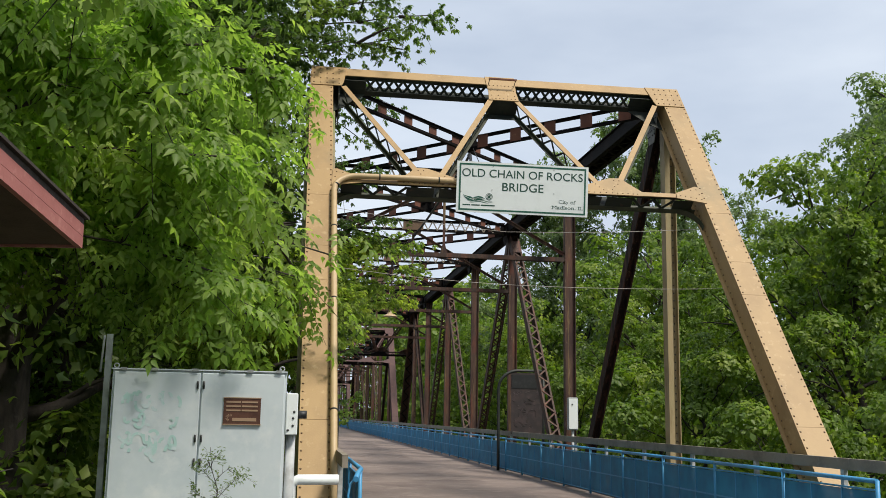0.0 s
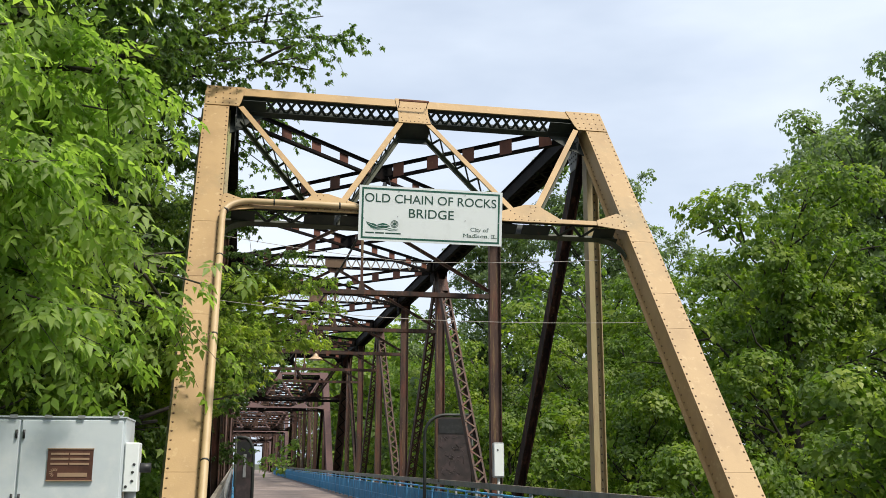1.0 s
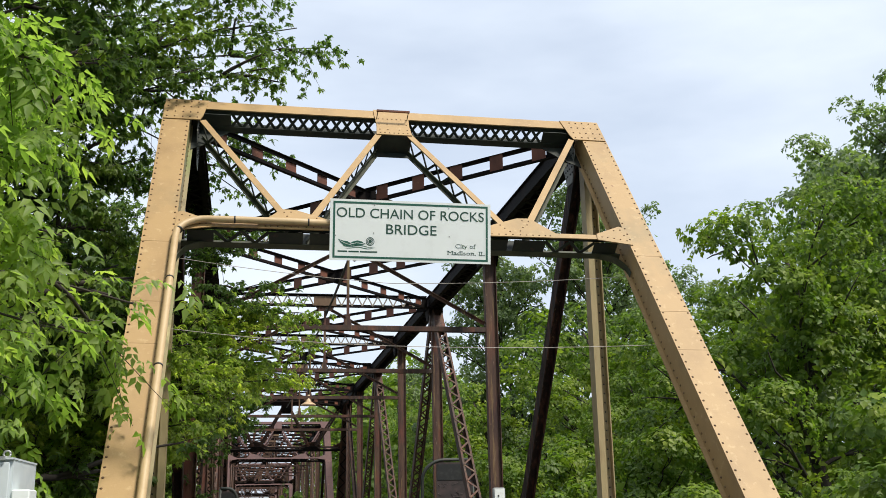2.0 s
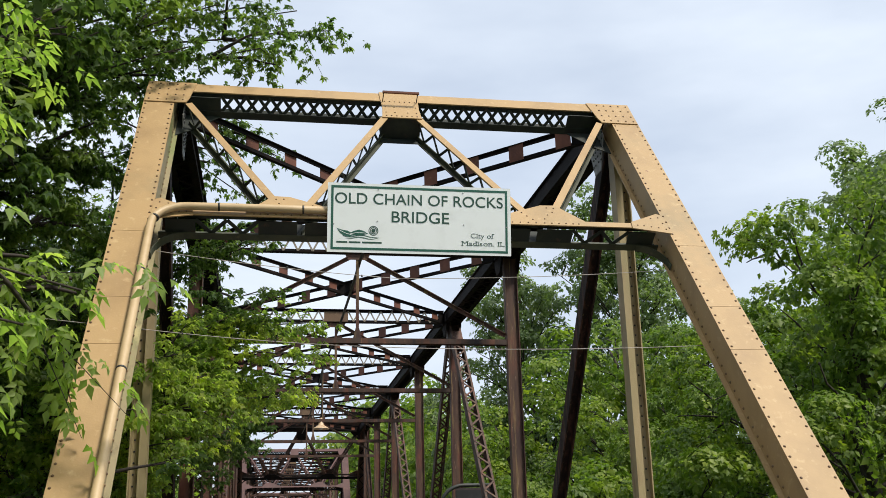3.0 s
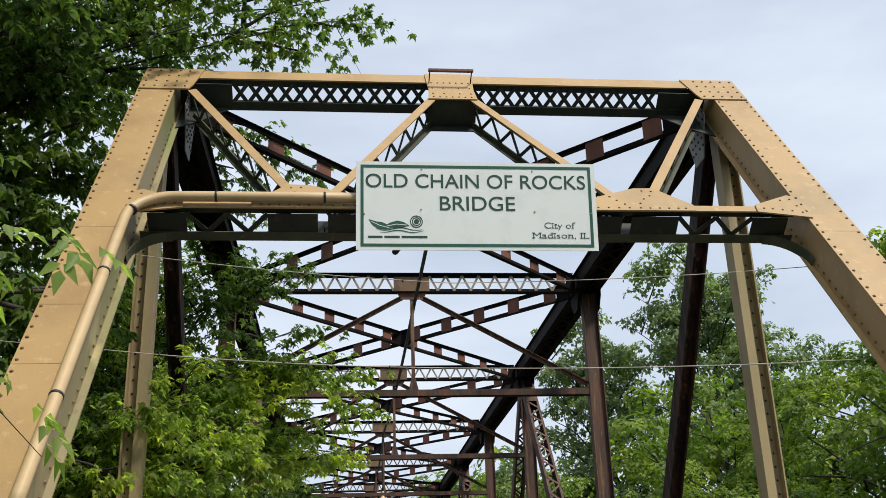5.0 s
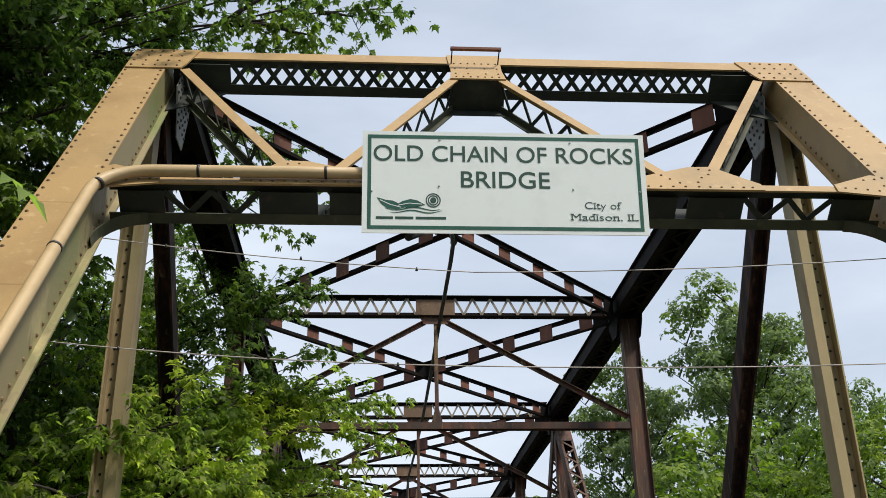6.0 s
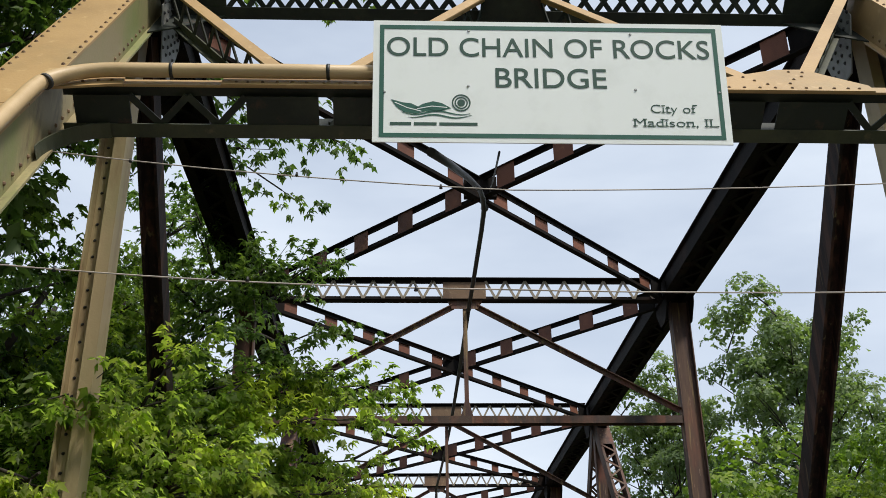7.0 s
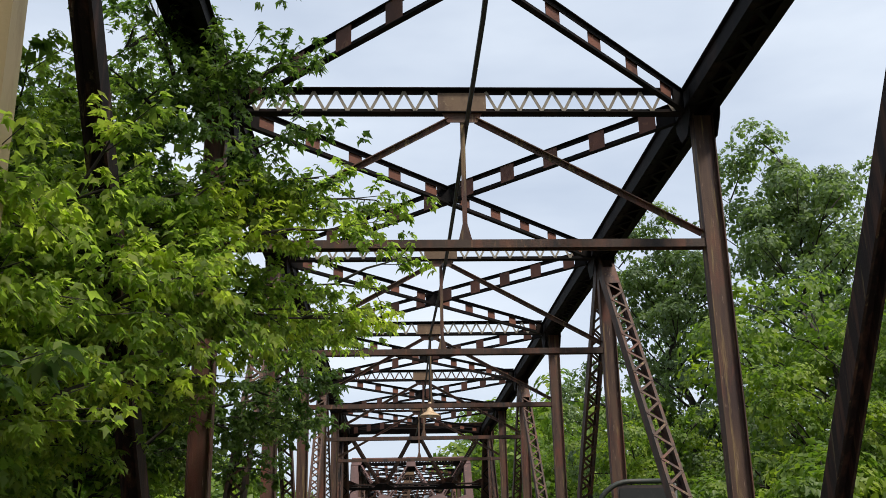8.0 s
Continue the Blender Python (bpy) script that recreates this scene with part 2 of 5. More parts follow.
_net = bpy.data.materials.new("blue_netting")
_net.use_nodes = True
_nn, _nl = _net.node_tree.nodes, _net.node_tree.links
_nb = _nn["Principled BSDF"]
_nb.inputs["Roughness"].default_value = 0.55
_geo = _nn.new("ShaderNodeNewGeometry")
_nz = _nn.new("ShaderNodeTexNoise")
_nz.inputs["Scale"].default_value = 2.6
_nz.inputs["Detail"].default_value = 5
_nl.new(_geo.outputs["Position"], _nz.inputs["Vector"])
_nm = _nn.new("ShaderNodeMix")
_nm.data_type = "RGBA"
_nm.inputs[6].default_value, _nm.inputs[7].default_value = (0.003, 0.065, 0.19, 1), (0.030, 0.37, 0.64, 1)
_nl.new(_nz.outputs["Fac"], _nm.inputs[0])
_nl.new(_nm.outputs[2], _nb.inputs["Base Color"])
_nt = _nn.new("ShaderNodeBsdfTransparent")
_nx = _nn.new("ShaderNodeMixShader")
_nx.inputs[0].default_value = 0.16
_nl.new(_nb.outputs[0], _nx.inputs[1])
_nl.new(_nt.outputs[0], _nx.inputs[2])
_nl.new(_nx.outputs[0], _nn["Material Output"].inputs["Surface"])
NETTING = _net


# ---- building helpers ----
def thing(name, place, label, category, group="", kind=""):
    ob = new(name)
    ob.matrix_basis = Matrix.Translation(place)
    return tagged(ob, label, category, group, kind)


def attach(ob, parent):
    ob.parent = parent
    ob.matrix_parent_inverse = parent.matrix_basis.inverted() if parent.type == "EMPTY" else Matrix()
    return ob


def mesh_of(name, bm, mat):
    me = bpy.data.meshes.new(name)
    bmesh.ops.recalc_face_normals(bm, faces=bm.faces)
    bm.to_mesh(me)
    bm.free()
    me.materials.append(mat)
    return me


def part(name, bm, mat, parent, label=""):
    """Links a bmesh, in world coordinates, as one mesh object under a thing or a part."""
    return tagged(attach(new(name, mesh_of(name, bm, mat)), parent), label)


def setting(name, bm, mat, label, category):
    return tagged(new(name, mesh_of(name, bm, mat)), label, category, "", "structure")


def axes(a, b, up):
    a, b, up = Vector(a), Vector(b), Vector(up)
    x = (b - a).normalized()
    y = up.cross(x)
    if y.length < 1e-4:
        y = Vector((1, 0.3, 0.1)).cross(x)
    y.normalize()
    return x, y, x.cross(y)


def bar(bm, a, b, w, h, up=(0, 0, 1)):
    """A box from a to b, h thick along up and w across."""
    a, b = Vector(a), Vector(b)
    x, y, z = axes(a, b, up)
    vs = [bm.verts.new(p + y * (w / 2 * i) + z * (h / 2 * j)) for p in (a, b) for i, j in ((-1, -1), (1, -1), (1, 1), (-1, 1))]
    for f in ((3, 2, 1, 0), (4, 5, 6, 7), (0, 1, 5, 4), (1, 2, 6, 5), (2, 3, 7, 6), (3, 0, 4, 7)):
        bm.faces.new([vs[i] for i in f])


def block(bm, x0, x1, y0, y1, z0, z1):
    bar(bm, ((x0 + x1) / 2, y0, (z0 + z1) / 2), ((x0 + x1) / 2, y1, (z0 + z1) / 2), abs(x1 - x0), abs(z1 - z0))


def prism(bm, outline, push):
    """A flat outline (list of points) given thickness by the vector push."""
    push = Vector(push)
    lo = [bm.verts.new(Vector(p)) for p in outline]
    hi = [bm.verts.new(Vector(p) + push) for p in outline]
    n = len(lo)
    bm.faces.new(lo[::-1])
    bm.faces.new(hi)
    for i in range(n):
        bm.faces.new((lo[i], lo[(i + 1) % n], hi[(i + 1) % n], hi[i]))


def tube(bm, path, radii, sides=8):
    """A round, tapered tube along a path."""
    path = [Vector(p) for p in path]
    if not isinstance(radii, (list, tuple)):
        radii = [radii] * len(path)
    rings, ref = [], None
    for i, p in enumerate(path):
        d = (path[min(i + 1, len(path) - 1)] - path[max(i - 1, 0)]).normalized()
        if ref is None:
            ref = Vector((0, 0, 1)) if abs(d.z) < 0.9 else Vector((1, 0, 0))
        u = (ref - d * ref.dot(d)).normalized()
        ref = u
        w = d.cross(u)
        rings.append([bm.verts.new(p + (u * math.cos(k * math.tau / sides) + w * math.sin(k * math.tau / sides)) * radii[i]) for k in range(sides)])
    for a, b in zip(rings, rings[1:]):
        for k in range(sides):
            bm.faces.new((a[k], a[(k + 1) % sides], b[(k + 1) % sides], b[k])).smooth = True
    bm.faces.new(rings[0][::-1])
    bm.faces.new(rings[-1])


def extrude(bm, outline, a, b, u, w):
    """One solid of constant section: the outline's (p, q) lie along u and w, from a to b."""
    a, b, u, w = Vector(a), Vector(b), Vector(u).normalized(), Vector(w).normalized()
    prism(bm, [a + u * p + w * q for p, q in outline], b - a)


def h_section(half, depth, t=0.018, web=0.016, shift=0.0):
    """Outline of an H: flanges at +-half along the first axis, depth along the second."""
    d, h, e = depth / 2, half, web / 2
    return [(-h, -d), (-h + t, -d), (-h + t, shift - e), (h - t, shift - e), (h - t, -d), (h, -d), (h, d), (h - t, d), (h - t, shift + e), (-h + t, shift + e), (-h + t, d), (-h, d)]


def t_section(w, h, t=0.014):
    """Outline of a T, its flat on top."""
    return [(-w / 2, 0), (w / 2, 0), (w / 2, -t), (t / 2, -t), (t / 2, -h), (-t / 2, -h), (-t / 2, -t), (-w / 2, -t)]


def studs(bm, points, normal, r=0.016):
    """Rivet heads: low six-sided domes."""
    n = Vector(normal).normalized()
    u = n.orthogonal().normalized()
    w = n.cross(u)
    for p in points:
        p = Vector(p)
        lo = [bm.verts.new(p + (u * math.cos(k * math.tau / 6) + w * math.sin(k * math.tau / 6)) * r) for k in range(6)]
        hi = [bm.verts.new(p + n * r * 0.7 + (u * math.cos(k * math.tau / 6) + w * math.sin(k * math.tau / 6)) * r * 0.5) for k in range(6)]
        for k in range(6):
            bm.faces.new((lo[k], lo[(k + 1) % 6], hi[(k + 1) % 6], hi[k]))
        bm.faces.new(hi)


def along(a, b, step, inset=0.0):
    a, b = Vector(a), Vector(b)
    n = max(1, int(round(((b - a).length - 2 * inset) / step)))
    d = (b - a).normalized()
    a, b = a + d * inset, b - d * inset
    return [a.lerp(b, i / n) for i in range(n + 1)]


_units = {}


def unit_mesh(name, mat):
    """One shared box, a metre each way, for alike pieces."""
    key = (name, mat.name)
    if key not in _units:
        bm = bmesh.new()
        bar(bm, (-0.5, 0, 0), (0.5, 0, 0), 1, 1)
        _units[key] = mesh_of(name, bm, mat)
    return _units[key]


def piece(name, mat, a, b, w, h, up, parent):
    """A straight piece from a to b as an object of its own on the shared box."""
    a, b = Vector(a), Vector(b)
    x, y, z = axes(a, b, up)
    ob = attach(new(name, unit_mesh(name, mat)), parent)
    m = Matrix((x * (b - a).length, y * w, z * h)).transposed().to_4x4()
    m.translation = (a + b) / 2
    ob.matrix_basis = m
    return ob


def lace(a0, a1, b0, b1, n, w, h, normal, mat, parent, bm=None, cross=False):
    """Zigzag bars between the edge a0-a1 and the edge b0-b1: as pieces, or joined into bm."""
    a0, a1, b0, b1 = Vector(a0), Vector(a1), Vector(b0), Vector(b1)
    nrm = Vector(normal).normalized()
    for i in range(n):
        pairs = [(a0.lerp(a1, i / n), b0.lerp(b1, (i + 1) / n))] if i % 2 == 0 else [(b0.lerp(b1, i / n), a0.lerp(a1, (i + 1) / n))]
        if cross:
            p = (b0.lerp(b1, i / n), a0.lerp(a1, (i + 1) / n)) if i % 2 == 0 else (a0.lerp(a1, i / n), b0.lerp(b1, (i + 1) / n))
            pairs.append((p[0] + nrm * h * 1.2, p[1] + nrm * h * 1.2))
        for p, q in pairs:
            if bm is None:
                piece("lacing_bar", mat, p, q, w, h, normal, parent)
            else:
                bar(bm, p, q, w, h, normal)


# ---- ground and road ----
def ground_height(x, y):
    side = max(0.0, abs(x) - 4.6)
    bank = min(1.0, max(0.0, (y + 2.0) / 10.0))
    drop = min(3.4, side * 0.5) * bank
    if y > 2 and abs(x) < 4.6:
        drop = min(3.4, (y - 2) * 0.6)
    far = max(0.0, min(1.0, (math.hypot(x, y - 40) - 80) / 120))
    return -0.12 - drop * (1 - far) - 2.0 * far + 0.10 * noise.noise(Vector((x * 0.3, y * 0.3, 0))) * min(1, side)


def spread(stops):
    out = []
    for (a, b, n) in stops:
        out += [a + (b - a) * i / n for i in range(n)]
    return out + [stops[-1][1]]


gx = spread([(-2400, -300, 6), (-300, -40, 8), (-40, -4.6, 30), (-4.6, 4.6, 8), (4.6, 40, 30), (40, 300, 8), (300, 2400, 6)])
gy = spread([(-2400, -300, 6), (-300, -30, 8), (-30, 40, 60), (40, 150, 30), (150, 400, 8), (400, 2600, 6)])
bm = bmesh.new()
grid = [[bm.verts.new((x, y, ground_height(x, y))) for x in gx] for y in gy]
for r0, r1 in zip(grid, grid[1:]):
    for i in range(len(gx) - 1):
        bm.faces.new((r0[i], r0[i + 1], r1[i + 1], r1[i])).smooth = True
ground = setting("ground", bm, SOIL, "green and brown grassy soil of the wooded river bank", "ground")

bm = bmesh.new()
block(bm, -4.3, 4.3, -60, -0.42, -0.30, -0.015)
road = setting("road", bm, ASPHALT, "worn grey asphalt approach road leading onto the bridge", "road")

bm = bmesh.new()
block(bm, -3.3, 3.3, -0.4, 255.6, -0.40, -0.252)
deck = setting("bridge_deck", bm, CONCRETE, "brown-grey worn concrete bridge deck in long slabs", "bridge deck")
for i in range(32):
    bm = bmesh.new()
    block(bm, -3.298, 3.298, -0.4 + i * 8.0, -0.4 + i * 8.0 + 7.97, -0.25, 0.0)
    part("slab", bm, CONCRETE, deck)
for s in (-1, 1):
    bm = bmesh.new()
    block(bm, s * 3.30, s * 3.50, -0.4, 255.6, -0.30, 0.13)
    setting("kerb", bm, CONCRETE, "low concrete kerb along the bridge deck", "kerb")

# ---- the bridge: steel through-truss spans ----
PANEL, HIP, SPAN = 7.46, 7.36, 61.2
TOP, BOTTOM = 8.66, -0.75
COS, SIN = 0.7915, 0.6111  # the end posts lean back by 37.7 degrees
RISE = 0.9866  # scale of heights up the slope
FOOT, LEVEL = 0.47, -0.12  # where the face of the end posts meets the level of the truss, and that level against the deck


def portal(span, place, front, inner, dark, back, fine):
    """End posts and the latticed frame between them. place(x, v, n): x across, v up the slope, n out of the frame's face."""
    N = place(0, 0, 1) - place(0, 0, 0)
    V = (place(0, 1, 0) - place(0, 0, 0)).normalized()
    X = Vector((1, 0, 0))
    D = -0.38

    def strip(bm, p, q, w, n0, n1):
        a, b = place(*p, (n0 + n1) / 2), place(*q, (n0 + n1) / 2)
        bar(bm, a, b, w, abs(n1 - n0), N)

    def rivets(points, normal, parent, r=0.018):
        if fine:
            bm = bmesh.new()
            studs(bm, points, normal, r)
            part("rivet_row", bm, RIVET, parent)["kind"] = "stuff"

    def laced(a, b, c, d, n, w, normal, parent, cross=False):
        if fine:
            lace(a, b, c, d, n, w, 0.012, normal, dark, parent, None, cross)
        else:
            bm = bmesh.new()
            lace(a, b, c, d, n, w, 0.012, normal, dark, parent, bm, cross)
            part("lacing", bm, dark, parent)["kind"] = "stuff"

    for s in (-1, 1):
        # two channels, cover plates in lengths, lacing at the back
        post = None
        for xw, lip, label in ((3.475, -1, "weathered inner web of the sloping end post"), (3.875, 1, "")):
            bm = bmesh.new()
            sec = [(0, -0.021), (lip * 0.022, -0.021), (lip * 0.022, D + 0.018), (lip * 0.085, D + 0.018), (lip * 0.085, D), (0, D)]
            extrude(bm, sec, place(s * xw, -1.2, 0), place(s * xw, 11.1, 0), X * s, N)
            if post is None:
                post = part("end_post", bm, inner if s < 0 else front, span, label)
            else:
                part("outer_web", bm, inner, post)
        laced(place(s * 3.495, -0.9, D + 0.03), place(s * 3.495, 10.4, D + 0.03), place(s * 3.85, -0.9, D + 0.03), place(s * 3.85, 10.4, D + 0.03), 24, 0.06, N, post)
        joints = [-1.2, 2.3, 5.10, 5.92, 7.24, 10.67, 11.17]
        for v0, v1 in zip(joints, joints[1:]):
            bm = bmesh.new()
            strip(bm, (s * 3.675, v0 + 0.003), (s * 3.675, v1 - 0.003), 0.45, -0.02, 0.0)
            part("cover_plate", bm, front, post, "painted cover plate")
        for xr in (3.485, 3.865):
            rivets(along(place(s * xr, 0.0, 0), place(s * xr, 10.6, 0), 0.145), N, post)
        rivets(along(place(s * 3.452, 0.0, D * 0.8), place(s * 3.452, 10.3, D * 0.8), 0.145), -X * s, post)
        # corner plate and corner box
        bm = bmesh.new()
        prism(bm, [place(s * x, v, 0.001) for x, v in ((3.16, 11.325), (3.885, 11.325), (3.885, 10.67), (3.28, 10.67), (3.24, 10.80))], N * 0.018)
        corner = part("corner_plate", bm, front, span)
        rivets([place(s * x, v, 0.019) for v in (11.25, 11.08, 10.90, 10.74) for x in (3.33, 3.45, 3.57, 3.70, 3.83)], N, corner)
        bm = bmesh.new()
        prism(bm, [place(s * x, v, D + 0.02) for x, v in ((2.78, 10.98), (3.42, 10.98), (3.42, 10.30), (3.15, 10.50), (2.78, 10.95))], N * 0.014)
        back_plate = part("corner_back", bm, dark, corner)
        bm = bmesh.new()
        prism(bm, [place(s * x, 10.95, n) for x, n in ((2.78, -0.03), (3.42, -0.03), (3.42, D + 0.04), (2.78, D + 0.04))], V * 0.014)
        part("corner_web", bm, dark, corner)
        # knee plate and curved knee
        bm = bmesh.new()
        prism(bm, [place(s * x, v, 0.002) for x, v in ((2.94, 7.61), (2.96, 7.76), (3.38, 7.98), (3.45, 7.95), (3.47, 7.50), (3.38, 7.52))], N * 0.016)
        knee = part("knee_plate", bm, front, span)
        rivets([place(s * x, v, 0.018) for x, v in ((3.03, 7.68), (3.12, 7.67), (3.22, 7.65), (3.32, 7.63), (3.38, 7.88), (3.41, 7.74), (3.42, 7.60), (3.27, 7.86))], N, knee, 0.014)
        bm = bmesh.new()
        arc = [(3.06 + 0.37 * math.sin(a), 7.60 - 0.46 * (1 - math.cos(a))) for a in [i * math.pi / 2 / 9 for i in range(10)]]
        prism(bm, [place(s * x, v, D * 0.70) for x, v in arc] + [place(s * x, v, D * 0.70) for x, v in [(x + 0.008, v + 0.016) for x, v in arc[::-1]]], N * (D * 0.29))
        part("curved_knee", bm, back, span)

    # top strut: front band, back chord, crossed lacing between them
    strut = None
    for xa, xb in ((-3.20, -0.30), (0.30, 3.20)):
        bm = bmesh.new()
        strip(bm, (xa, 11.20), (xb, 11.20), 0.25, -0.02, 0.0)
        if strut is None:
            strut = part("top_strut", bm, front, span, "painted front band of the portal's top strut")
        else:
            part("front_band", bm, front, strut)
    bm = bmesh.new()
    extrude(bm, [(0.0, D), (0.0, D + 0.12), (0.014, D + 0.12), (0.014, D + 0.016), (0.30, D + 0.016), (0.30, D)], place(-3.30, 10.94, 0), place(3.30, 10.94, 0), V, N)
    part("back_chord", bm, dark, strut)
    bm = bmesh.new()
    bar(bm, place(-3.3, 11.085, -0.062), place(3.3, 11.085, -0.062), 0.014, 0.085, N)
    part("front_angle", bm, dark, strut)
    for xa, xb in ((-2.78, -0.30), (0.30, 2.78)):
        laced(place(xa, 11.075, -0.06), place(xb, 11.075, -0.06), place(xa, 10.96, D + 0.09), place(xb, 10.96, D + 0.09), 13, 0.05, V, strut, True)
    # centre plate
    bm = bmesh.new()
    prism(bm, [place(x, v, 0.001) for x, v in ((-0.31, 11.34), (0.31, 11.34), (0.29, 10.78), (0.31, 10.50), (-0.31, 10.50), (-0.29, 10.78))], N * 0.018)
    centre = part("centre_plate", bm, front, span)
    rivets([place(x, v, 0.019) for v in (11.02, 10.55) for x in (-0.24, -0.16, -0.08, 0, 0.08, 0.16, 0.24)] + [place(x, v, 0.019) for v in (10.66, 10.84) for x in (-0.24, 0.24, -0.1, 0.1)], N, centre, 0.014)
    bm = bmesh.new()
    prism(bm, [place(x, 10.51, n) for x, n in ((-0.30, -0.002), (0.30, -0.002), (0.31, D), (-0.31, D))], V * 0.018)
    part("centre_floor", bm, dark, centre)
    bm = bmesh.new()
    prism(bm, [place(x, v, D + 0.001) for x, v in ((-0.31, 11.0), (0.31, 11.0), (0.30, 10.38), (-0.30, 10.38))], N * 0.016)
    part("centre_back", bm, dark, centre)

    # the W of diagonals
    for s in (-1, 1):
        for (p, q) in (((0.27, 10.52), (1.56, 7.76)), ((3.24, 10.68), (1.84, 7.86))):
            a, b = (s * p[0], p[1]), (s * q[0], q[1])
            side = (place(*b, 0) - place(*a, 0)).normalized().cross(N)
            bm = bmesh.new()
            extrude(bm, t_section(0.105, 0.07), place(*a, 0), place(*b, 0), side, N)
            dia = part("portal_diagonal", bm, front, span)
            bm = bmesh.new()
            extrude(bm, [(x, -y) for x, y in t_section(0.115, 0.08)], place(*a, D), place(*b, D), side, N)
            part("back_angle", bm, back if inner is WEB_OLIVE else inner, dia)
            laced(place(*a, -0.07), place(*b, -0.07), place(*a, D + 0.07), place(*b, D + 0.07), 14, 0.04, side, dia)
        bm = bmesh.new()
        prism(bm, [place(s * x, v, 0.002) for x, v in ((0.96, 7.615), (0.96, 7.74), (1.44, 7.97), (1.72, 8.10), (1.94, 8.11), (2.06, 7.97), (2.28, 7.74), (2.28, 7.615))], N * 0.018)
        gus = part("gusset_plate", bm, front, span)
        rivets([place(s * x, 7.66, 0.02) for x in (1.05, 1.15, 1.25, 1.36, 1.47, 1.58, 1.7, 1.8, 1.9, 2.0, 2.1, 2.18)] + [place(s * x, v, 0.02) for x, v in ((1.42, 7.90), (1.48, 7.82), (1.55, 7.74), (1.80, 8.04), (1.90, 8.03), (1.86, 7.93), (1.78, 7.86), (1.72, 7.76))], N, gus, 0.014)
        bm = bmesh.new()
        prism(bm, [place(s * x, v, D - 0.002) for x, v in ((1.02, 7.64), (1.02, 7.72), (1.50, 8.02), (1.92, 8.02), (2.2, 7.72), (2.2, 7.64))], N * 0.014)
        part("back_gusset", bm, dark, gus)
    # lower strut
    bm = bmesh.new()
    extrude(bm, [(-0.055, 0), (0.055, 0), (0.055, -0.016), (-0.055, -0.016)], place(-3.4, 7.70, 0), place(3.4, 7.70, 0), V, N)
    low = part("lower_strut", bm, front, span, "painted front flange of the portal's lower strut")
    bm = bmesh.new()
    bar(bm, place(-3.38, 7.70, -0.056), place(3.38, 7.70, -0.056), 0.014, 0.078, N)
    part("front_angle", bm, dark, low)
    bm = bmesh.new()
    extrude(bm, [(-0.07, D), (-0.07, D + 0.10), (-0.055, D + 0.10), (-0.055, D + 0.016), (0.085, D + 0.016), (0.085, D)], place(-3.39, 7.70, 0), place(3.39, 7.70, 0), V, N)
    part("back_chord", bm, back, low)
    for xa, xb in ((-3.30, -2.92), (-2.12, -1.62), (-1.52, -1.05), (-0.95, 0.95), (1.05, 1.52), (1.62, 2.12), (2.92, 3.30)):
        bm = bmesh.new()
        bar(bm, place(xa, 7.645, D / 2 - 0.005), place(xb, 7.645, D / 2 - 0.005), 0.014, abs(D) - 0.14, N)
        part("web_plate", bm, dark, low)
    for s in (-1, 1):
        laced(place(s * 2.92, 7.65, -0.08), place(s * 2.12, 7.65, -0.08), place(s * 2.92, 7.65, D + 0.09), place(s * 2.12, 7.65, D + 0.09), 4, 0.05, V, low)


